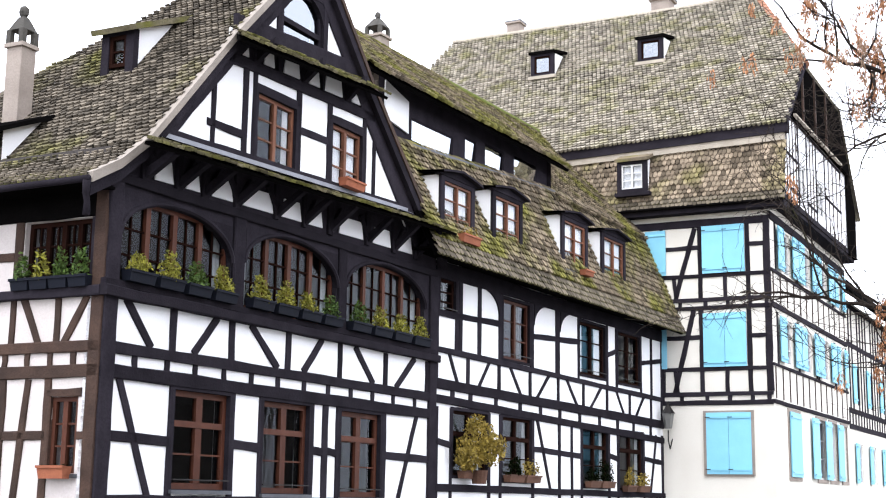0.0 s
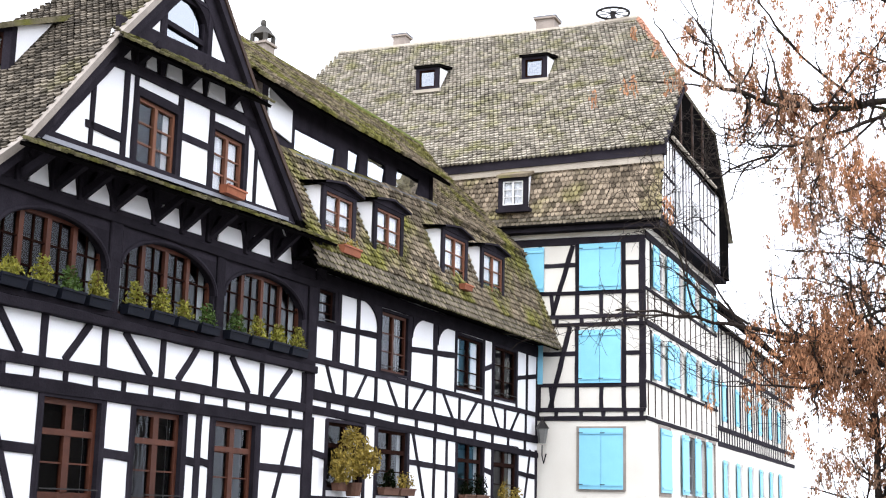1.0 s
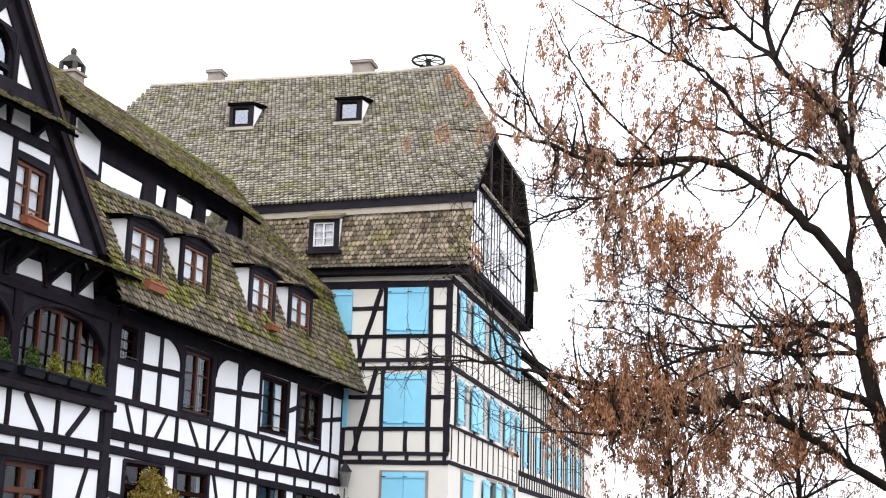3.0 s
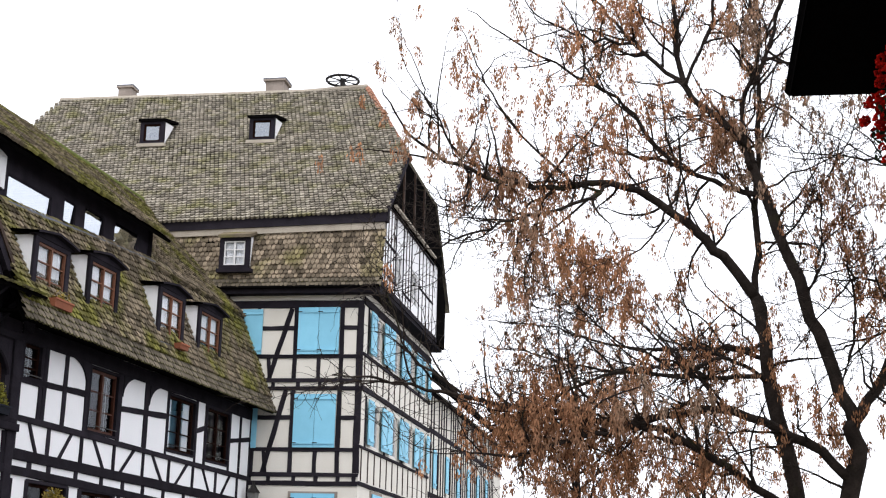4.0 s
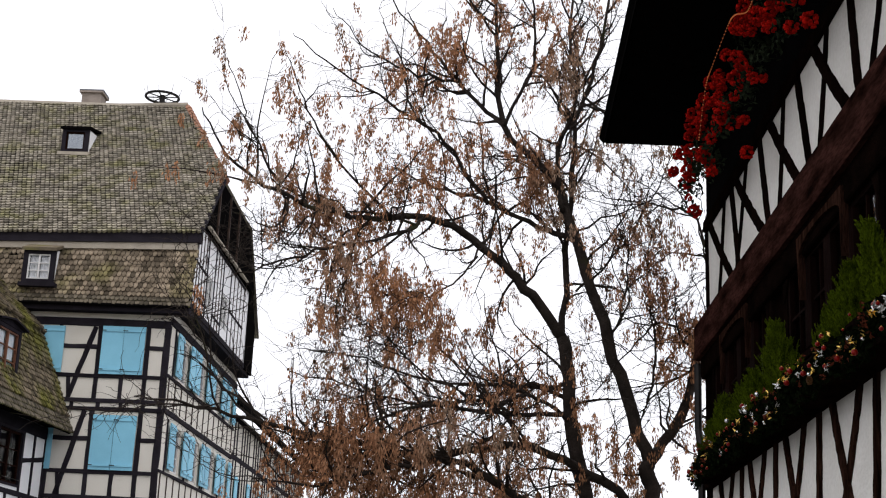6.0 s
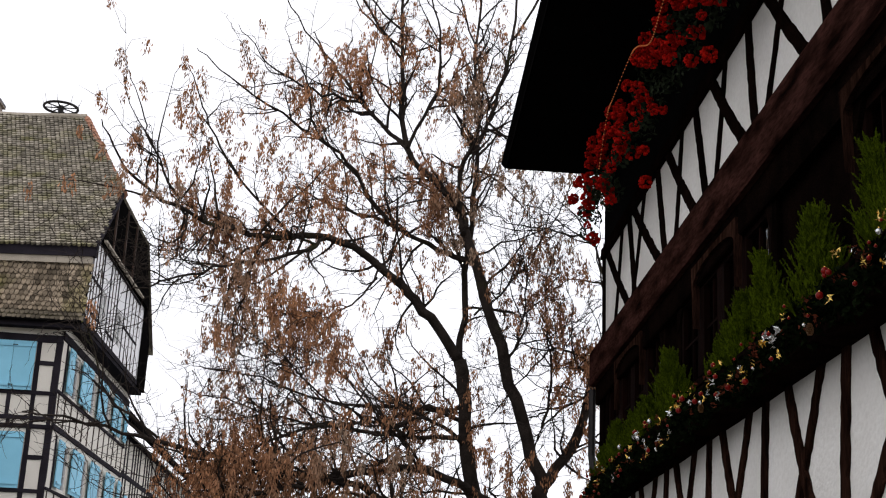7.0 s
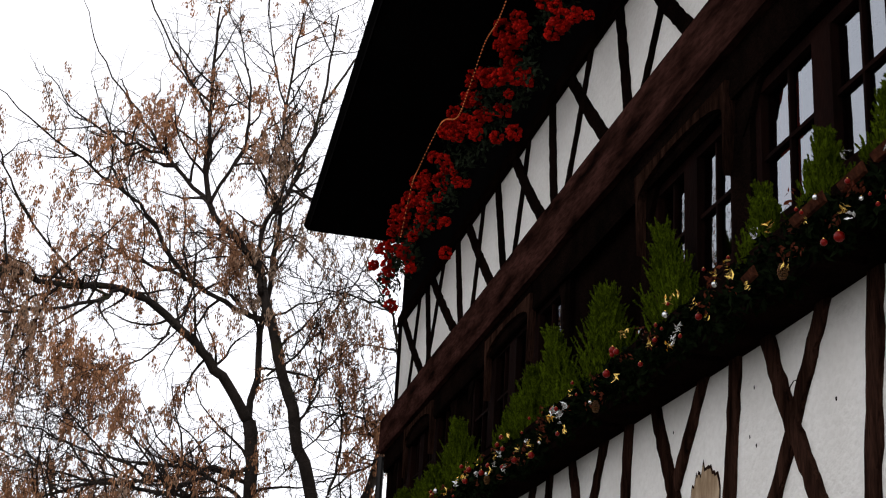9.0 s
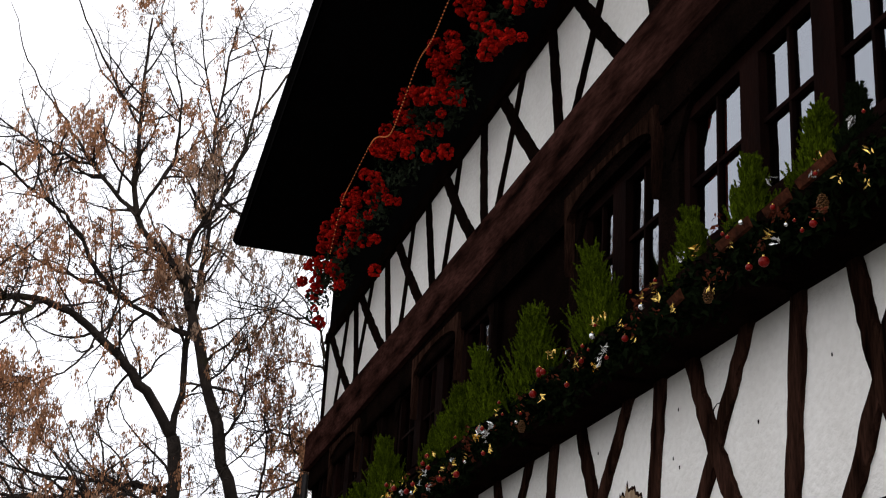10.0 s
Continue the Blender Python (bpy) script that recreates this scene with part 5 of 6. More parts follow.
CONIFER = mat("bright_conifer_green", (0.056, 0.08, 0.004), 0.95, (0.012, 0.018, 0.001), 5, 24, 0.8, 0, spec=0.0, rand=0.6, rnd="island")
RED = mat("red_petals", (0.40, 0.007, 0.003), 0.8, (0.13, 0.003, 0.002), 10, 60, 0.6, 0.2, rand=0.5, rnd="island", spec=0.03)
BAUBLE = mat("shiny_red_bauble", (0.2, 0.006, 0.004), 0.3, (0.11, 0.004, 0.003), 6, 40, 0.3, 0, spec=0.14)
GOLD = mat("gold_foil", (0.75, 0.52, 0.14), 0.25, (0.5, 0.32, 0.08), 12, 60, 0.5, 0.3, metal=1.0)
SILVER = mat("silver_foil", (0.75, 0.75, 0.72), 0.25, (0.5, 0.5, 0.5), 12, 60, 0.5, 0.3, metal=0.9)
CAP_STONE = mat("mossy_cap_stone", (0.075, 0.068, 0.06), 0.9, (0.03, 0.03, 0.025), 4, 30, 0.6, 0.4)
LAMP_GLASS = mat("dusty_lamp_glass", (0.16, 0.16, 0.15), 0.3, (0.08, 0.08, 0.075), 8, 40, 0.3, 0)


def leaves(s, c, r, n, size, rg, up=0.0, long=1.6):
    """Small pointed leaves scattered through a ball of radii r."""
    for _ in range(n):
        d = Vector((rg.gauss(0, 1), rg.gauss(0, 1), rg.gauss(0, 1))).normalized() * rg.uniform(0.25, 1.0) ** 0.6
        p = Vector((c[0] + d.x * r[0], c[1] + d.y * r[1], c[2] + d.z * r[2]))
        a = Vector((rg.gauss(0, 1), rg.gauss(0, 1), rg.gauss(0, 1) + up)).normalized()
        b = a.orthogonal().normalized()
        b = (b * math.cos(rg.uniform(0, 6.3)) + a.cross(b) * math.sin(rg.uniform(0, 6.3))).normalized()
        k = size * rg.uniform(0.6, 1.3)
        e = a.cross(b) * k * 0.15
        s.add([tuple(p - a * k * long / 2), tuple(p + b * k * 0.4 + e), tuple(p + a * k * long / 2), tuple(p - b * k * 0.4 + e)], [(0, 1, 2), (0, 2, 3)])
    return s


def chimney(matrix, x, y, z0, z1, w, label, pot=True):
    ob = thing("chimney", matrix, label, "chimney")
    part("shaft", Shape().box(x - w / 2, x + w / 2, y - w / 2, y + w / 2, z0, z1), STONE, ob)
    part("collar", Shape().box(x - w * 0.62, x + w * 0.62, y - w * 0.62, y + w * 0.62, z1, z1 + 0.07), STONE, ob)
    if pot:
        for k in range(4):
            dx, dy = (-1, 1, -1, 1)[k] * w * 0.42, (-1, -1, 1, 1)[k] * w * 0.42
            part("pillar", Shape().box(x + dx - 0.05, x + dx + 0.05, y + dy - 0.05, y + dy + 0.05, z1 + 0.07, z1 + 0.32), CAP_STONE, ob)
        s = Shape()
        h = w * 0.52
        s.add([(x - h, y - h, z1 + 0.32), (x + h, y - h, z1 + 0.32), (x + h, y + h, z1 + 0.32), (x - h, y + h, z1 + 0.32), (x - h * 0.35, y - h * 0.35, z1 + 0.58), (x + h * 0.35, y - h * 0.35, z1 + 0.58), (x + h * 0.35, y + h * 0.35, z1 + 0.58), (x - h * 0.35, y + h * 0.35, z1 + 0.58)],
              [(3, 2, 1, 0), (0, 1, 5, 4), (1, 2, 6, 5), (2, 3, 7, 6), (3, 0, 4, 7), (4, 5, 6, 7)])
        part("cap", s, CAP_STONE, ob)
        part("finial", Shape().blob((x, y, z1 + 0.68), (0.09, 0.09, 0.12), 0.1), CAP_STONE, ob)
    else:
        part("slab", Shape().box(x - w * 0.64, x + w * 0.64, y - w * 0.58, y + w * 0.58, z1 + 0.07, z1 + 0.13), METAL, ob)
    return ob


GM, RM, BM, NM = heading(-5.018, 19.876, 26.6), heading(-0.146, 29.605, 29.7), heading(6.814, 41.807, 117), heading(5.30, 3.14, 26)
chimney(GM, 1.35, 3.32, 7.2, 9.2, 0.34, "tall plastered chimney with a stone cap on the tiled roof")
chimney(RM, 5.0, 4.9, 13.0, 14.3, 0.5, "stone chimney with a pillared cap on the ridge")
chimney(BM, -8.3, 7.5, 19.6, 20.5, 0.55, "squat stone chimney on the ridge", False)
chimney(BM, -2.1, 7.4, 19.6, 20.45, 0.72, "squat stone chimney on the ridge", False)

wheel = thing("stork_wheel", BM, "black iron wheel for a stork nest on the roof ridge", "wheel")
wc = (0.58, 7.1, 20.38)
part("rim", Shape().tube([(wc[0] + 0.62 * math.cos(k * math.pi / 12), wc[1] + 0.62 * math.sin(k * math.pi / 12), wc[2]) for k in range(25)], [0.05] * 25, 6), IRON, wheel)
for k in range(8):
    a = k * math.pi / 4
    part("spoke", Shape().tube([wc, (wc[0] + 0.62 * math.cos(a), wc[1] + 0.62 * math.sin(a), wc[2])], [0.025, 0.025], 5), IRON, wheel)
    part("prong", Shape().tube([(wc[0] + 0.62 * math.cos(a), wc[1] + 0.62 * math.sin(a), wc[2]), (wc[0] + 0.72 * math.cos(a), wc[1] + 0.72 * math.sin(a), wc[2] + 0.35)], [0.012, 0.008], 4), IRON, wheel)
part("hub", Shape().tube([(wc[0], wc[1], 19.8), (wc[0], wc[1], 20.45)], [0.09, 0.11], 8), IRON, wheel)

# shed dormer on the left slope of the gabled house
d = Shape(lambda u, o, z: (2.2 - o, u, z))
for b in ((1.55, 1.72, 8.8, 9.62), (2.1, 2.26, 8.8, 9.62), (1.72, 2.1, 9.52, 9.62)):
    d.box(b[0], b[1], -0.12, 0.02, b[2], b[3])
dl = part("dormer", d, TIMBER, gable)
window(gable, lambda u, o, z: (2.2 - o, u, z), 1.72, 2.1, 8.95, 9.52, 1, 2, FRAME_DARK, inset=0.03, name="dormer_window")
for y in (1.56, 2.24):
    part("cheek", Shape().add([(2.25, y, 8.9), (2.25, y, 9.62), (3.25, y, 10.02)], [(0, 1, 2)]), PLASTER, dl)
sheet(gable, "dormer_roof", [(2.02, 2.4, 9.62), (2.02, 1.42, 9.62), (3.7, 1.42, 10.34), (3.7, 2.4, 10.34)], TILE_PENT, 0.1)
part("cheek", Shape().add([(0.35, 2.6, 6.85), (0.35, 2.6, 7.42), (1.2, 2.6, 7.78)], [(0, 1, 2)]), PLASTER, dl)
sheet(gable, "dormer_roof", [(0.1, 4.2, 7.4), (0.1, 2.45, 7.4), (1.4, 2.45, 7.95), (1.4, 4.2, 7.95)], SOFFIT)

lantern = thing("wall_lantern", BM, "black iron wall lantern on a curled bracket", "lantern")
part("bracket", Shape(front).tube([(0.3, 0.0, 3.5), (0.3, 0.25, 3.2), (0.3, 0.42, 3.45), (0.3, 0.4, 3.75)], [0.02] * 4, 6), IRON, lantern)
part("glass_body", Shape(front).tube([(0.3, 0.4, 3.8), (0.3, 0.4, 4.25)], [0.11, 0.18], 6), LAMP_GLASS, lantern)
part("roof", Shape(front).tube([(0.3, 0.4, 4.25), (0.3, 0.4, 4.42), (0.3, 0.4, 4.5)], [0.22, 0.1, 0.05], 6), IRON, lantern)
part("stem", Shape(front).tube([(0.3, 0.4, 4.48), (0.3, 0.4, 4.6)], [0.03, 0.05], 6), IRON, lantern)

# ---- window boxes and plants of the far houses ----
prng = random.Random(31)


def planter(matrix, place, u, w, z, o, plant_mat, height, label, box_mat=PLANTER, box_h=0.17, full=150, size=0.05):
    ob = thing("window_box", matrix, label, "planter", "window boxes")
    s = Shape(place)
    s.add([(u - w / 2 + 0.02, o + 0.02, z), (u + w / 2 - 0.02, o + 0.02, z), (u + w / 2 - 0.02, o + 0.17, z), (u - w / 2 + 0.02, o + 0.17, z), (u - w / 2, o, z + box_h), (u + w / 2, o, z + box_h), (u + w / 2, o + 0.2, z + box_h), (u - w / 2, o + 0.2, z + box_h)],
          [(3, 2, 1, 0), (0, 1, 5, 4), (1, 2, 6, 5), (2, 3, 7, 6), (3, 0, 4, 7), (4, 5, 6, 7)])
    b = part("box", s, box_mat, ob)
    part("rim", Shape(place).box(u - w / 2 - 0.01, u + w / 2 + 0.01, o + 0.19, o + 0.215, z + box_h - 0.03, z + box_h + 0.01), box_mat, b)
    pl = Shape(place)
    k = 1 if 0.25 < height < 0.5 else prng.randint(2, 3)
    if k == 1:
        tilt = prng.uniform(-0.05, 0.05)
        for lay in range(5):
            f = lay / 4
            leaves(pl, (u + tilt * f, o + 0.1, z + box_h + height * (0.1 + 0.85 * f)), (w * (0.5 - 0.26 * f), 0.15 - 0.06 * f, height * 0.2), int(full * (0.46 - 0.3 * f)), size, prng, 0.5)
    for i in range(k if k > 1 else 0):
        cu = u + (i - (k - 1) / 2) * w / (k + 0.4) + prng.uniform(-0.04, 0.04)
        h = height * prng.uniform(0.6, 1.15)
        leaves(pl, (cu, o + 0.1, z + box_h + h * 0.42), (w / k * 0.52, 0.13, h * 0.5), full // k, size, prng, 0.5)
        leaves(pl, (cu, o + 0.1, z + box_h + h * 0.15), (w / k * 0.6, 0.14, h * 0.2), full // k // 3, size, prng)
    part("plant", pl, plant_mat, ob, kind="stuff")
    return ob


for u0, u1, z in ((0.3, 3.2, 4.78), (3.55, 6.7, 4.80), (6.95, 10.4, 4.81)):
    step = (u1 - u0) / 4
    for k in range(4):
        m = (LEAF_YELLOW, LEAF_YELLOW, LEAF_GREEN, LEAF_YELLOW)[(k + int(u0)) % 4]
        planter(GM, front, u0 + (k + 0.5) * step, step * 0.86, z, 0.0, m, prng.uniform(0.26, 0.42), "dark blue window box with yellow-green shrubs on the gallery ledge", full=170)
for k in range(4):
    planter(GM, side, 0.38 + 0.38 * k, 0.36, 4.64, 0.0, (LEAF_GREEN, LEAF_GREEN, LEAF_YELLOW, LEAF_GREEN)[k], 0.4, "dark window box with green shrubs on the side ledge", full=110)
planter(GM, side, 0.6, 0.5, 1.82, 0.06, LEAF_DARK, 0.02, "orange terracotta window box", TERRACOTTA, 0.18, full=12)
planter(GM, front, 6.9, 0.75, 7.58, 0.04, LEAF_DARK, 0.05, "terracotta window box below the gable window", TERRACOTTA, 0.16, full=14)
planter(RM, front, 0.42, 0.8, 7.2, 0.5, LEAF_OCHRE, 0.22, "terracotta window box on the dormer sill", TERRACOTTA, 0.18, full=60)
planter(RM, front, 6.95, 0.55, 7.46, 0.5, LEAF_DARK, 0.06, "small terracotta pot on the dormer sill", TERRACOTTA, 0.14, full=14)
planter(RM, front, 1.2, 0.5, 2.06, 0.06, LEAF_OCHRE, 0.4, "terracotta box with ochre shrub on the window sill", OLD_POT, 0.17, full=150)
planter(RM, front, 3.6, 0.8, 2.02, 0.06, LEAF_DARK, 0.4, "terracotta box with dark evergreen on the window sill", OLD_POT, 0.17, full=160)
planter(RM, front, 4.5, 0.8, 2.02, 0.06, LEAF_OCHRE, 0.6, "terracotta box with dry reddish plants on the window sill", OLD_POT, 0.17, full=150)
planter(RM, front, 8.3, 0.7, 1.96, 0.06, LEAF_DARK, 0.5, "terracotta box with dark evergreen on the window sill", OLD_POT, 0.17, full=150)
planter(RM, front, 9.2, 0.9, 1.96, 0.06, LEAF_DARK, 0.8, "terracotta box with dark evergreen on the window sill", OLD_POT, 0.17, full=260)
planter(RM, front, 10.9, 0.7, 1.88, 0.06, LEAF_OCHRE, 0.7, "terracotta box with dry plants on the window sill", OLD_POT, 0.17, full=140)
planter(RM, front, 11.9, 0.8, 1.88, 0.06, LEAF_OCHRE, 0.5, "terracotta box with dry plants on the window sill", OLD_POT, 0.17, full=130)
bush = thing("potted_shrub", RM, "large yellow-green potted shrub before a window", "plant")
part("pot", Shape(front).tube([(1.55, 0.3, 1.95), (1.55, 0.3, 2.25)], [0.16, 0.2], 12), OLD_POT, bush)
s = Shape(front)
for c, r, n in (((1.45, 0.35, 2.95), (0.5, 0.4, 0.42), 560), ((1.8, 0.4, 2.72), (0.55, 0.35, 0.4), 480), ((1.0, 0.35, 2.5), (0.42, 0.3, 0.3), 380), ((2.1, 0.35, 2.85), (0.4, 0.3, 0.25), 240), ((1.3, 0.35, 3.3), (0.25, 0.22, 0.2), 160), ((0.75, 0.33, 2.75), (0.22, 0.2, 0.25), 90)):
    leaves(s, c, r, n, 0.065, prng, 0.6)
part("foliage", s, LEAF_OCHRE, bush, kind="stuff")
part("stem", Shape(front).tube([(1.55, 0.3, 2.2), (1.5, 0.32, 2.6), (1.4, 0.35, 3.0)], [0.03, 0.02, 0.01], 6), BARK, bush)

# ---- tree with hanging brown seed clusters ----
tree = thing("street_tree", pose(0, 0, 0), "bare spreading tree hung with dry brown seed clusters", "tree")
stems = [
    ([(11.0, 17.0, -0.1), (10.95, 17.0, 1.2), (11.2, 16.6, 3.2), (11.2, 16.5, 4.0)], 0.26, 0.17),
    ([(10.95, 17.0, 0.9), (10.7, 17.3, 3.2), (10.4, 17.4, 4.7), (10.3, 17.5, 5.9)], 0.2, 0.15),
    ([(11.2, 16.5, 4.0), (10.9, 16.8, 5.3), (10.5, 17.0, 6.6), (10.15, 17.25, 7.9)], 0.15, 0.12),
    ([(10.15, 17.25, 7.9), (10.0, 17.5, 8.5), (9.4, 17.9, 9.3), (9.3, 18.1, 11.0), (9.3, 18.2, 12.9)], 0.12, 0.025),
    ([(10.1, 17.2, 7.8), (10.0, 17.2, 8.8), (10.3, 16.9, 9.7), (10.5, 16.6, 11.0), (10.5, 16.4, 12.5)], 0.07, 0.02),
    ([(10.3, 17.5, 5.9), (9.6, 17.5, 6.6), (8.9, 17.5, 7.1), (8.0, 17.6, 7.45), (7.0, 17.7, 7.3), (5.9, 17.7, 7.4), (4.9, 17.7, 7.9), (4.4, 17.4, 8.4)], 0.13, 0.012),
]
upper_boughs = [
    ([(10.3, 17.5, 5.7), (10.4, 17.6, 7.4), (10.6, 17.7, 9.4), (10.6, 17.9, 11.3), (10.8, 18.0, 13.3)], 0.09, 0.02),
    ([(10.3, 17.2, 7.4), (10.0, 17.8, 7.7), (9.4, 18.5, 8.2), (8.7, 19.3, 8.6), (8.35, 19.8, 9.0)], 0.08, 0.012),
    ([(9.4, 17.9, 9.3), (8.9, 18.6, 10.2), (8.5, 19.3, 11.2), (8.35, 19.6, 11.7)], 0.06, 0.012),
    ([(8.0, 17.6, 7.45), (7.3, 17.4, 7.0), (6.2, 17.4, 6.6), (5.4, 17.2, 6.2), (4.8, 16.9, 5.9)], 0.05, 0.01),
    ([(11.2, 16.5, 4.0), (11.8, 16.4, 4.9), (12.0, 16.4, 5.8), (12.4, 16.3, 6.8), (12.8, 16.1, 8.0)], 0.14, 0.04),
]
lower_boughs = [
    ([(11.2, 16.6, 3.2), (10.3, 16.7, 3.8), (9.3, 16.9, 4.1), (8.0, 17.2, 3.9), (6.7, 17.3, 4.0), (5.6, 17.3, 4.1), (4.5, 17.3, 4.25), (3.8, 17.1, 4.25)], 0.12, 0.012),
    ([(10.75, 17.2, 2.7), (9.1, 16.8, 3.4), (8.2, 16.8, 3.8), (7.2, 16.8, 3.6), (6.2, 16.8, 3.3), (5.3, 16.7, 3.3)], 0.1, 0.012),
    ([(10.4, 17.5, 5.0), (10.0, 18.1, 5.2), (9.4, 18.7, 5.0), (8.5, 19.5, 5.0), (7.8, 20.2, 5.3), (7.1, 20.8, 5.5)], 0.06, 0.01),
    ([(10.4, 17.4, 4.6), (9.6, 17.2, 4.9), (8.8, 16.9, 4.7), (7.6, 16.6, 4.9), (6.8, 16.3, 5.4)], 0.05, 0.01),
    ([(12.3, 16.4, 6.6), (12.0, 16.4, 7.8), (11.4, 16.7, 8.0), (10.9, 17.0, 8.1), (10.4, 17.1, 8.25)], 0.035, 0.008),
    ([(12.0, 16.4, 5.9), (11.4, 16.5, 6.1), (10.8, 16.6, 5.5), (10.3, 16.6, 4.9)], 0.035, 0.008),
]
side_boughs = [
    ([(5.8, 17.7, 7.4), (5.3, 17.6, 8.1), (5.0, 17.5, 8.6), (4.7, 17.4, 9.2)], 0.03, 0.008),
    ([(7.4, 17.5, 7.3), (6.4, 17.7, 8.3), (5.9, 17.7, 9.1), (5.6, 17.6, 9.6)], 0.035, 0.008),
    ([(9.1, 17.8, 7.9), (8.3, 17.8, 8.8), (7.4, 17.8, 9.2), (6.3, 17.8, 9.7), (5.7, 17.6, 9.9)], 0.05, 0.008),
    ([(9.3, 17.7, 9.2), (9.5, 17.2, 10.1), (9.3, 16.9, 11.1), (8.9, 16.8, 11.9)], 0.05, 0.01),
    ([(8.7, 18.2, 10.0), (7.8, 18.2, 10.0), (7.0, 18.1, 10.2), (6.4, 17.9, 10.6)], 0.04, 0.008),
    ([(10.2, 17.2, 4.7), (9.0, 17.2, 4.6), (7.6, 17.1, 4.5), (6.4, 17.0, 3.9), (5.4, 16.7, 4.0)], 0.06, 0.01),
    ([(10.4, 17.3, 5.2), (9.9, 18.1, 5.2), (8.9, 19.1, 5.3), (8.1, 20.0, 5.7), (7.2, 20.8, 5.9)], 0.05, 0.01),
]
more_boughs = [
    ([(11.3, 16.7, 4.9), (11.4, 16.6, 5.8), (11.2, 16.6, 6.8), (11.4, 16.5, 7.8)], 0.035, 0.008),
    ([(11.0, 17.2, 5.9), (11.1, 16.9, 6.8), (11.0, 16.9, 7.6), (10.7, 16.9, 8.2)], 0.03, 0.008),
    ([(11.4, 16.5, 5.8), (11.6, 16.4, 6.4), (11.5, 16.4, 7.1)], 0.02, 0.008),
    ([(8.9, 17.5, 7.1), (8.4, 17.3, 6.5), (7.8, 17.2, 6.1), (7.2, 17.0, 5.9)], 0.03, 0.008),
    ([(6.4, 17.7, 7.4), (5.9, 17.5, 6.9), (5.6, 17.3, 6.5)], 0.025, 0.008),
    ([(10.4, 17.3, 6.6), (11.0, 17.0, 7.3), (11.5, 16.7, 8.3), (11.8, 16.5, 9.3)], 0.03, 0.008),
    ([(9.6, 17.6, 8.9), (9.0, 17.5, 8.2), (8.2, 17.5, 7.9)], 0.03, 0.008),
    ([(5.5, 16.9, 4.1), (4.8, 17.0, 4.6), (4.5, 17.0, 5.3), (4.3, 17.0, 5.8)], 0.03, 0.008),
    ([(7.0, 17.7, 7.3), (6.8, 17.6, 6.5), (6.6, 17.5, 5.8), (6.8, 17.2, 5.2)], 0.03, 0.008),
    ([(12.3, 16.3, 5.7), (11.5, 16.7, 5.1), (11.1, 16.8, 4.4), (10.6, 17.0, 3.9)], 0.03, 0.01),
]
top_boughs = [
    ([(9.3, 18.1, 10.9), (8.6, 18.3, 11.9), (8.0, 18.3, 12.8), (7.6, 18.2, 13.6)], 0.035, 0.008),
    ([(10.5, 16.6, 11.0), (11.1, 16.5, 12.1), (11.4, 16.4, 13.2), (11.5, 16.3, 14.2)], 0.035, 0.008),
    ([(9.3, 18.2, 12.4), (9.5, 18.2, 13.4), (9.5, 18.3, 14.6)], 0.025, 0.008),
    ([(8.5, 19.3, 11.1), (7.8, 19.3, 11.9), (7.3, 19.2, 12.7)], 0.025, 0.008),
    ([(10.6, 17.9, 11.3), (10.1, 17.8, 12.4), (9.9, 17.8, 13.6)], 0.03, 0.008),
]


def young_tree(x, y, h, w):
    """Trunk and spiralling boughs of a small street tree."""
    boughs = [([(x, y, -0.1), (x - 0.05, y, h * 0.4), (x - 0.1, y - 0.1, h * 0.7), (x - 0.2, y - 0.1, h)], 0.14, 0.02)]
    for k in range(9):
        a, z = k * 2.4, h * (0.22 + 0.075 * k)
        r = w * (1 - 0.07 * k)
        boughs.append(([(x, y, z), (x + 0.4 * r * math.cos(a), y + 0.4 * r * math.sin(a), z + 0.35), (x + r * math.cos(a), y + r * math.sin(a), z + 0.6)], 0.05, 0.01))
    return boughs


trng = random.Random(5)


def curve_at(pts, k):
    """A point on a smooth curve through pts, k from 0 to 1."""
    n = len(pts) - 1
    i = min(int(k * n), n - 1)
    t = k * n - i
    p = [Vector(pts[max(0, min(n, j))]) for j in (i - 1, i, i + 1, i + 2)]
    return 0.5 * (2 * p[1] + (p[2] - p[0]) * t + (2 * p[0] - 5 * p[1] + 4 * p[2] - p[3]) * t * t + (3 * p[1] - p[0] - 3 * p[2] + p[3]) * t ** 3)


def wander(p, d, length, steps, rise, kink=0.22):
    out = [Vector(p)]
    d = Vector(d).normalized()
    for _ in range(steps):
        d = (d + Vector((trng.gauss(0, kink), trng.gauss(0, kink), trng.gauss(0, kink) + rise))).normalized()
        out.append(out[-1] + d * length / steps)
    return out


branches, twigs, seeds = Shape(), Shape(), Shape()


def cluster(p, size):
    """A pendulous bunch of small winged seeds, thickest above its middle."""
    sway = Vector((trng.gauss(0, 0.05), trng.gauss(0, 0.05), 0))
    for _ in range(int(trng.uniform(130, 200) * size)):
        h = trng.uniform(0, 1) ** 1.15
        w = 0.038 * (0.45 + 1.3 * h * (1 - h) * 2) * (0.6 + size)
        q = Vector((p.x + trng.gauss(0, w), p.y + trng.gauss(0, w), p.z - h * size)) + sway * h
        a = Vector((trng.gauss(0, 0.25), trng.gauss(0, 0.25), -1)).normalized()
        b = a.cross(Vector((trng.gauss(0, 1), trng.gauss(0, 1), 0.1))).normalized()
        k = trng.uniform(0.05, 0.085)
        seeds.add([tuple(q), tuple(q + a * k * 0.6 + b * 0.011), tuple(q + a * k), tuple(q + a * k * 0.5 - b * 0.01)], [(0, 1, 2, 3)])


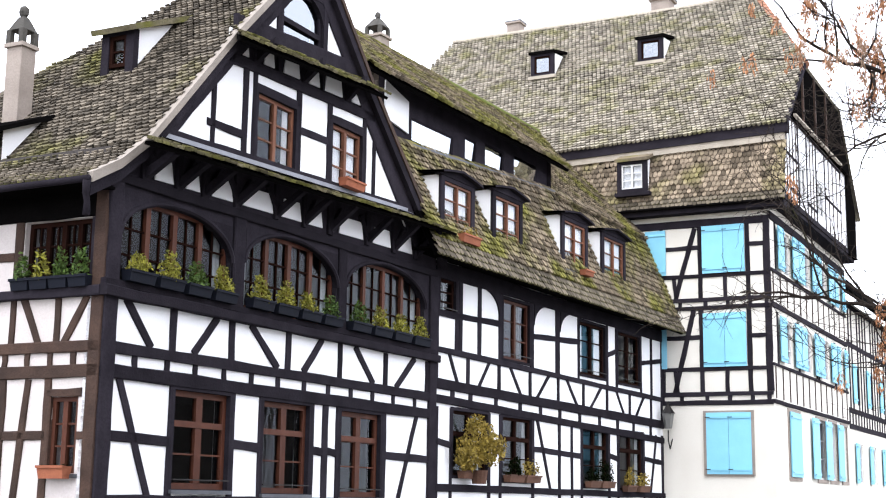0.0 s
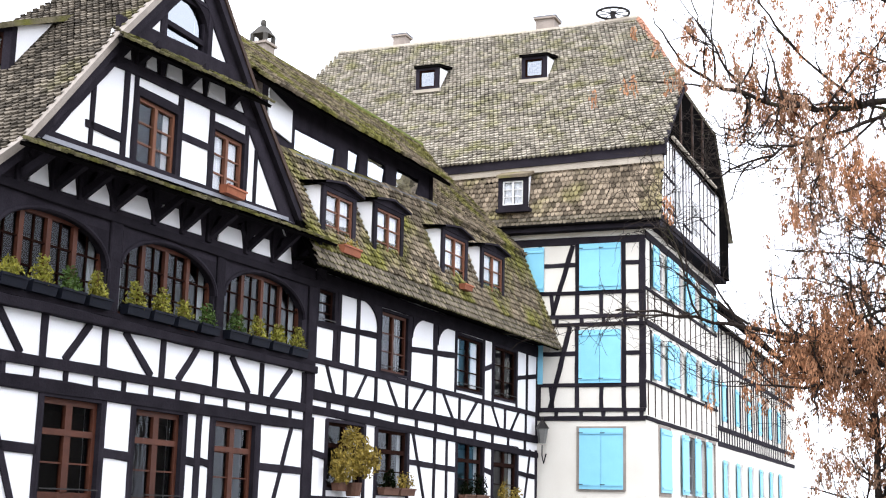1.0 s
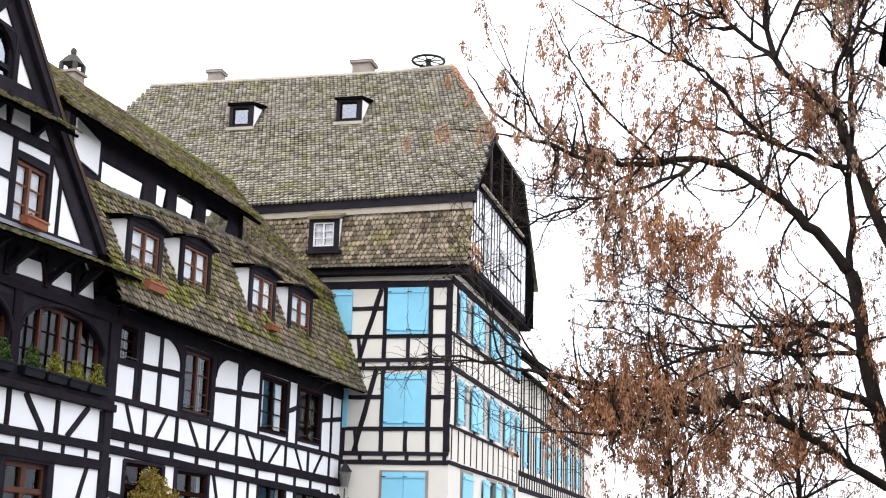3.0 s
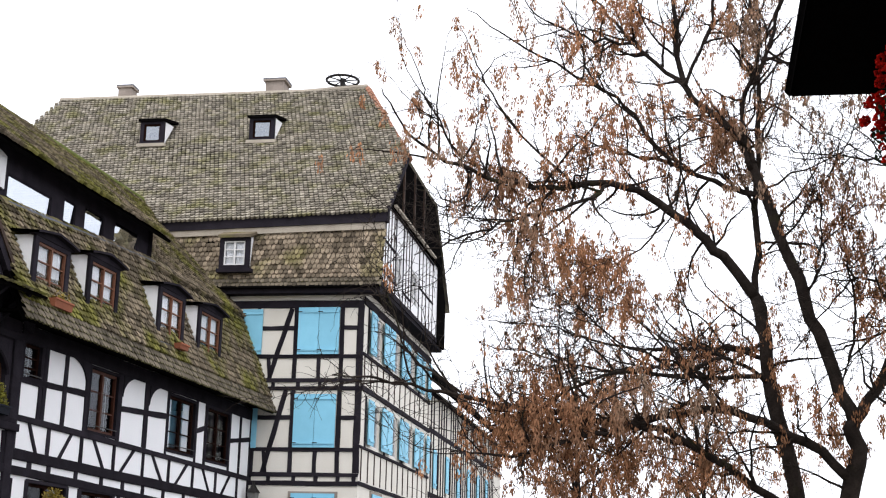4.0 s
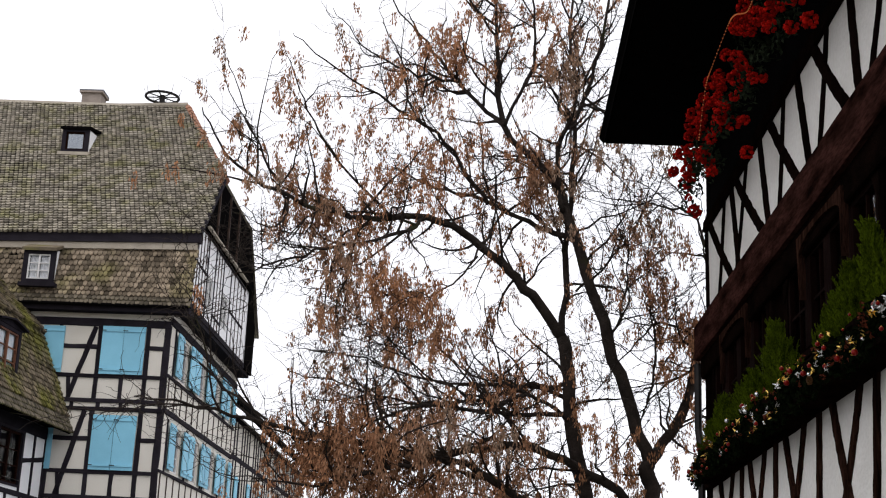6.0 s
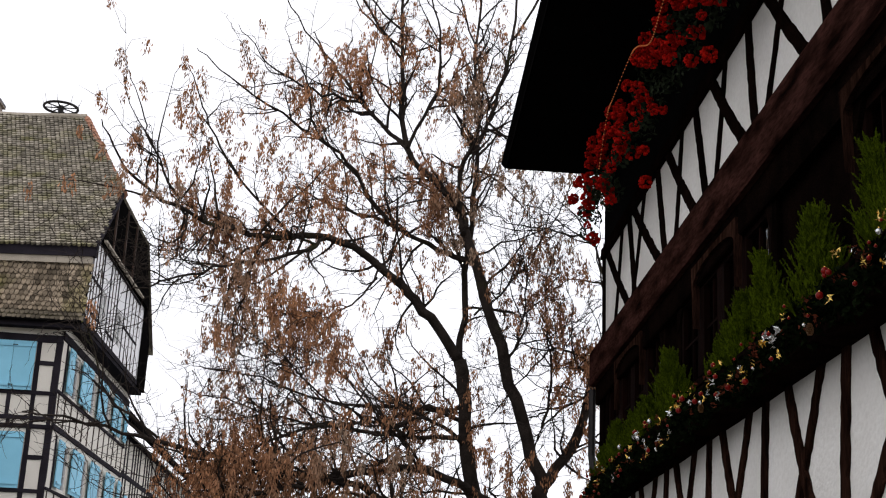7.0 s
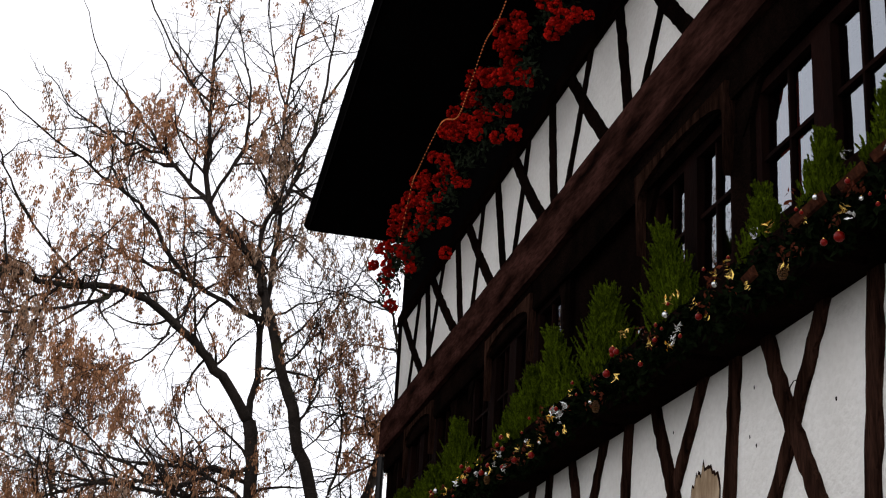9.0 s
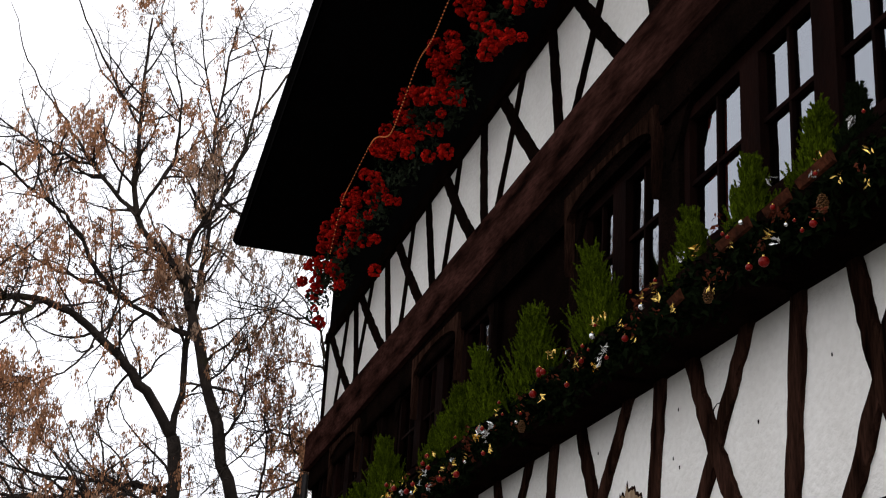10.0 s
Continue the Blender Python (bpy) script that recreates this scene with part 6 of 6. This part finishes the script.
def lushness(p):
    """Bunches hang thickest in the lower and outer crown."""
    v = 0.43 + 0.6 * noise.noise(Vector((p.x * 0.8, p.y * 0.8, p.z * 0.9))) + 0.7 * noise.noise(Vector((p.x * 1.7, p.y * 1.7, p.z * 1.4)))
    v += 0.13 if p.z < 4.6 and p.x < 11.5 else 0.05 if p.z < 6.6 and p.x < 10.4 else 0.0
    v += (0.2 if p.z > 7.6 else 0.07) if p.x < 8.8 else -0.07 if p.x > 10.2 else 0.0
    return v - (0.1 if p.z > 11 else 0) - (0.42 if p.x < 6.2 and p.z < 7 else 0) - (0.3 if p.x < 7.6 and p.y > 18.8 else 0)


def grow(owner, boughs, extra=0.0):
    for pts, r0, r1 in boughs:
        n = (len(pts) - 1) * 5
        path = [curve_at(pts, k / n) for k in range(n + 1)]
        for q in path[1:-1]:
            q += Vector((trng.gauss(0, 0.02), trng.gauss(0, 0.02), trng.gauss(0, 0.02)))
        radii = [0.64 * (r0 + (r1 - r0) * k / n) * trng.uniform(0.94, 1.08) for k in range(n + 1)]
        part("limb", Shape().tube([tuple(q) for q in path], radii, 9), BARK, owner, smooth=True)
        length = sum((a - b).length for a, b in zip(path, path[1:]))
        first = 0.35 if r0 > 0.14 else 0.1
        for _ in range(int(length * (1 - first) * (1.4 if r0 > 0.14 else 5.6 if pts[-1][2] > 7 else 5.8))):
            k = trng.uniform(first, 1.0)
            p = curve_at(pts, k)
            if p.z > 7.4 + 0.95 * (p.x - 4.4):
                continue
            ahead = (curve_at(pts, min(1, k + 0.03)) - curve_at(pts, max(0, k - 0.03))).normalized()
            d = ahead * 0.6 + Vector((trng.gauss(0, 0.7), trng.gauss(0, 0.7), trng.gauss(0.15, 0.7)))
            ln = trng.uniform(0.6, 1.9)
            b = wander(p, d, ln, 7, 0.05)
            br = min(0.024, (r0 + (r1 - r0) * k) * 0.5)
            branches.tube([tuple(q) for q in b], [br * (1 - 0.8 * j / 7) for j in range(8)], 5)
            for j in range(1, 8):
                for _ in range(2):
                    q = b[j]
                    e = wander(q, (b[j] - b[j - 1]).normalized() * 0.5 + Vector((trng.gauss(0, 0.7), trng.gauss(0, 0.7), trng.gauss(0.0, 0.6))), trng.uniform(0.25, 0.65), 5, -0.03, 0.3)
                    twigs.tube([tuple(x) for x in e], [0.0052 * (1 - 0.65 * i / 5) for i in range(6)], 3)
                    lush = lushness(q) + extra
                    for x in (e[3], e[5]):
                        if trng.random() < min(0.6, (lush - 0.5) * 1.6):
                            cluster(x, trng.uniform(0.18, 0.36))
    part("branches", branches, BARK, owner, "thin grey-brown branches", kind="stuff")
    part("twigs", twigs, BARK, owner, "fine bare twigs", kind="stuff")
    part("seed_clusters", seeds, SEED, owner, "dry brown hanging seed clusters", kind="stuff")


grow(tree, stems + upper_boughs + lower_boughs + side_boughs + more_boughs + top_boughs)
branches, twigs, seeds = Shape(), Shape(), Shape()
small_tree = thing("street_tree", pose(0, 0, 0), "smaller tree thick with dry russet seed clusters", "tree")
grow(small_tree, young_tree(9.5, 22.3, 5.6, 1.6), 0.05)
branches, twigs, seeds = Shape(), Shape(), Shape()
small_tree = thing("street_tree", pose(0, 0, 0), "low young tree thick with dry russet seed clusters", "tree")
grow(small_tree, young_tree(12.1, 22.6, 4.7, 1.7), 0.1)

# ---- boxes, conifers and decorations of the near house ----
nrng = random.Random(77)
for k in range(9):
    u = -2.2 + k * 1.7
    ob = thing("flower_box", NM, "dark wooden flower box under the windows, hung with winter greenery", "planter", "flower boxes")
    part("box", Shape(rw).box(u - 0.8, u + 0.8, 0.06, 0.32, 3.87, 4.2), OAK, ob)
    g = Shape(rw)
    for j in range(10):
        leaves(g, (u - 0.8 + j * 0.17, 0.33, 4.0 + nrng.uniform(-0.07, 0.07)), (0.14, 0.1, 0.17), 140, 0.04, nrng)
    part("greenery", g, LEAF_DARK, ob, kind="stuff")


RUST_SLAT = mat("rusty_red_slat", (0.105, 0.032, 0.015), 0.95, (0.02, 0.007, 0.004), 14, 60, 1.0, 0.4, spec=0.05)
for a, b, z in ((0.98, 0.84, 3.94), (0.44, 0.12, 4.05), (-0.02, -0.24, 4.04), (-0.31, -0.6, 4.06)):
    lone("wooden_slat", Shape(rw).add([(a, 0.45, z - 0.02), (b, 0.46, z - 0.012), (b, 0.485, z + 0.022), (a, 0.475, z + 0.014), (a, 0.43, z - 0.02), (b, 0.44, z - 0.015), (b, 0.465, z + 0.04), (a, 0.455, z + 0.035)], [(0, 1, 2, 3), (4, 7, 6, 5), (0, 4, 5, 1), (3, 2, 6, 7), (0, 3, 7, 4), (1, 5, 6, 2)]), RUST_SLAT, "worn red-brown slat along the flower box", "slat", "box slats", matrix=NM)


def conifer(u, z, h, w, label, lean=0.0, material=None):
    ob = thing("dwarf_conifer", NM @ pose(*rw(u, 0.18, z)), label, "conifer", "dwarf conifers")
    s = Shape()
    for _ in range(int(300 * h / 0.6)):
        t = nrng.random()
        a = nrng.uniform(0, 6.283)
        wide = w * (1.06 - t) * nrng.uniform(0.1, 0.85)
        p = Vector((wide * math.cos(a) + lean * t * 0.66, wide * math.sin(a) + 0.12 * lean * t, t * h * 0.8))
        d = Vector((math.cos(a) * nrng.uniform(0.1, 0.75) + 0.06 + lean / h, math.sin(a) * nrng.uniform(0.1, 0.75), 1)).normalized()
        ln = h * nrng.uniform(0.16, 0.36) * (1 - 0.45 * t)
        for i in range(15):
            d = (d + Vector((nrng.gauss(0, 0.05), nrng.gauss(0, 0.05), 0.025))).normalized()
            q = p + d * ln / 15
            b = d.orthogonal().normalized() * 0.004
            s.add([tuple(p - b), tuple(p + b), tuple(q)], [(0, 1, 2)])
            for _ in range(3):
                e = (d * 1.1 + Vector((nrng.gauss(0, 0.6), nrng.gauss(0, 0.6), nrng.gauss(0.1, 0.3)))).normalized() * nrng.uniform(0.025, 0.06) * (1.15 - i / 18)
                f = e.orthogonal().normalized() * 0.0055
                s.add([tuple(p - f), tuple(p + f), tuple(p + e)], [(0, 1, 2)])
            p = q
    part("foliage", s, material or CONIFER, ob, kind="stuff")
    part("trunk", Shape().tube([(0, 0, -0.1), (lean * 0.4, 0, h * 0.6)], [0.018, 0.008], 6), BARK, ob)
    return ob


for u, z, h, w, lean in ((-0.06, 4.07, 0.612, 0.16, 0), (0.57, 4.03, 0.694, 0.179, 0.03), (1.24, 4.03, 0.673, 0.16, 0.06), (2.42, 4.05, 0.969, 0.209, 0.36), (3.6, 4.03, 0.969, 0.296, 0.26), (4.62, 4.05, 0.969, 0.222, 0.5),
                         (5.55, 4.07, 0.816, 0.246, 0.1), (6.2, 4.11, 0.632, 0.271, -0.1), (7.75, 4.09, 0.918, 0.296, 0.5), (9.2, 4.11, 0.673, 0.271, 0.15), (9.75, 4.11, 0.612, 0.246, 0.2), (10.6, 4.11, 0.673, 0.296, 0.3), (11.5, 4.11, 0.51, 0.246, 0.2)):
    conifer(u, z, h, w, "small bright green cypress in the flower box", lean)
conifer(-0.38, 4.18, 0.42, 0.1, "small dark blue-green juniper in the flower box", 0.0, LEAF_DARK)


def bauble(u, o, z, r, m, label):
    ob = thing("bauble", NM, label, "bauble", "baubles")
    part("ball", Shape(rw).blob((u, o, z), (r, r, r), 0.0, 10, 14), m, ob, smooth=True)
    part("cap", Shape(rw).tube([(u, o, z + r * 0.9), (u, o, z + r * 1.25)], [r * 0.28] * 2, 8), GOLD, ob)


for k in range(84):
    u = nrng.uniform(-1.2, 11.8)
    r = nrng.choice((0.01, 0.012, 0.016, 0.02, 0.025)) if u > 1.5 else nrng.choice((0.008, 0.01, 0.013, 0.017))
    m, lab = nrng.choice(((BAUBLE, "shiny red bauble hanging in the greenery"),) * 4 + ((SILVER, "small silver bauble hanging in the greenery"),))
    bauble(u, 0.45 + nrng.uniform(0, 0.07), nrng.uniform(3.79, 4.16), r, m, lab)
bauble(0.1, 0.4, 3.86, 0.026, BAUBLE, "shiny red bauble hanging in the greenery")
for k in range(90):
    u, z, o = nrng.uniform(-1.0, 11.5), nrng.uniform(3.8, 4.17), 0.5
    ob = thing("ribbon_bow", NM, "crumpled foil bow tied in the greenery", "bow", "foil bows")
    s = leaves(Shape(rw), (u, o, z), (0.03, 0.02, 0.035), nrng.randint(4, 9), nrng.uniform(0.01, 0.03), nrng, long=2.2)
    part("bow", s, GOLD if k % 3 else SILVER, ob, kind="stuff")
GOLD_CONE = mat("gold_sprayed_cone", (0.11, 0.05, 0.015), 0.6, (0.12, 0.05, 0.015), 14, 60, 0.7, 0.3, metal=0.6)
DRY_LEAF = mat("rust_brown_dry_leaf", (0.09, 0.02, 0.009), 0.85, (0.05, 0.014, 0.008), 8, 40, 0.6, 0.2, rand=0.5, rnd="island", spec=0.05)
for u, z in ((0.6, 3.9), (-0.46, 3.95), (3.32, 3.9), (6.1, 3.95)):
    ob = thing("pine_cone", NM, "gold-sprayed pine cone hanging in the greenery", "pine cone", "pine cones")
    s = Shape(rw)
    for i in range(7):
        for j in range(7):
            a, q = 6.283 * (j + 0.5 * (i % 2)) / 7, 0.022 * math.sin(math.pi * (i + 1) / 8.5)
            s.blob((u + q * math.cos(a), 0.43 + q * math.sin(a), z - 0.012 * i), (0.008, 0.008, 0.005), 0.2, 3, 5, nrng)
    part("cone", s, GOLD_CONE, ob, kind="stuff")
for k in range(60):
    u = nrng.uniform(-1.0, 11.5)
    ob = thing("dry_sprig", NM, "rust-brown dry sprig tucked in the greenery", "sprig", "dry sprigs")
    part("sprig_leaf", leaves(Shape(rw), (u, 0.44 + nrng.uniform(0, 0.05), nrng.uniform(3.82, 4.16)), (0.05, 0.04, 0.04), nrng.randint(5, 12), 0.022, nrng), DRY_LEAF, ob, kind="stuff")
moon = thing("moon_ornament", NM, "yellow crescent moon ornament hanging from the flower box", "ornament")
ring = [(5.05 + 0.085 * math.cos(a), 3.97 + 0.085 * math.sin(a)) for a in [math.radians(110 + 14 * k) for k in range(16)]] + [(5.085 + 0.065 * math.cos(a), 3.99 + 0.065 * math.sin(a)) for a in [math.radians(310 - 13 * k) for k in range(15)]]
part("crescent", Shape(rw).slab(ring, 0.36, 0.375), mat("yellow_moon", (0.55, 0.36, 0.03), 0.5, (0.4, 0.25, 0.02), 5, 30, 0.4, 0), moon)

# hanging geraniums below the eave
GERANIUM_LEAF = mat("grey_green_leaves", (0.022, 0.030, 0.016), 0.85, (0.007, 0.01, 0.005), 8, 30, 0.6, 0, rand=0.6, rnd="island", spec=0.05)
for k in range(6):
    u0 = 11.6 - k * 1.75
    ob = thing("geranium_garland", NM, "hanging red geraniums with dark leaves below the black eave", "flowers", "red geraniums")
    lf = Shape(rw)
    for j in range(14):
        leaves(lf, (u0 - j * 0.125, 0.5 + nrng.uniform(-0.15, 0.1), 7.62 + nrng.uniform(-0.3, 0.35)), (0.14, 0.12, 0.14), 34, 0.05, nrng)
    part("leaves", lf, GERANIUM_LEAF, ob, kind="stuff")
    for j in range(24):
        drop = abs(nrng.gauss(0, 0.34))
        c = (u0 - nrng.uniform(0, 1.75), 0.64 + nrng.uniform(-0.08, 0.1) - 0.25 * drop, 7.9 + nrng.uniform(-0.14, 0.06) - drop)
        r = nrng.uniform(0.035, 0.08)
        s = Shape(rw)
        for _ in range(30):
            d = Vector((nrng.gauss(0, 1), nrng.gauss(0, 1), nrng.gauss(0, 1))).normalized() * r
            s.blob((c[0] + d.x, c[1] + d.y, c[2] + d.z), (r * 0.36, r * 0.36, r * 0.3), 0.3, 3, 5, nrng)
        part("flower_head", s, RED, ob, "red flower head")
cable = thing("light_string", NM, "string of small amber lights looped below the eave", "lights")
lp = [(9.25, 0.76, 7.3), (8.81, 0.76, 7.74), (8.42, 0.76, 7.81), (7.55, 0.76, 7.86), (7.2, 0.76, 7.8), (6.7, 0.74, 7.6), (6.18, 0.76, 7.66), (5.66, 0.76, 7.84), (5.19, 0.76, 7.82), (4.69, 0.76, 7.93), (3.9, 0.76, 8.05)]
lpath = [tuple(curve_at(lp, k / 120)) for k in range(121)]
part("wire", Shape(rw).tube(lpath, [0.0025] * 121, 5), TERRACOTTA, cable)
AMBER = mat("amber_lamp", (0.5, 0.13, 0.04), 0.4, (0.4, 0.1, 0.03), 5, 30, 0.2, 0)
AMBER.node_tree.nodes["Principled BSDF"].inputs["Emission Color"].default_value = (1, 0.26, 0.07, 1)
AMBER.node_tree.nodes["Principled BSDF"].inputs["Emission Strength"].default_value = 0.25
for k in range(0, 121, 1):
    part("bulb", Shape(rw).blob(lpath[k], (0.0075, 0.0075, 0.0075), 0, 4, 6), AMBER, cable)

# single tiles along the eaves
tile_pieces(gable, side, LEFT, -0.06, 6.8, 4, 0.118, 0.135, TILE_PIECE)
tile_pieces(row, front, [(EAVE[0], EAVE[1] + 0.04), (BREAK[0], BREAK[1] + 0.04)], -1.2, END + 0.34, 3, 0.17, 0.165, TILE_PIECE)
tile_pieces(tall, front, [(-0.44, 10.66), (0.08, 12.35)], -12.2, XR - 0.1, 2, 0.15, 0.142, TILE_PIECE, 0.06, 0.05)
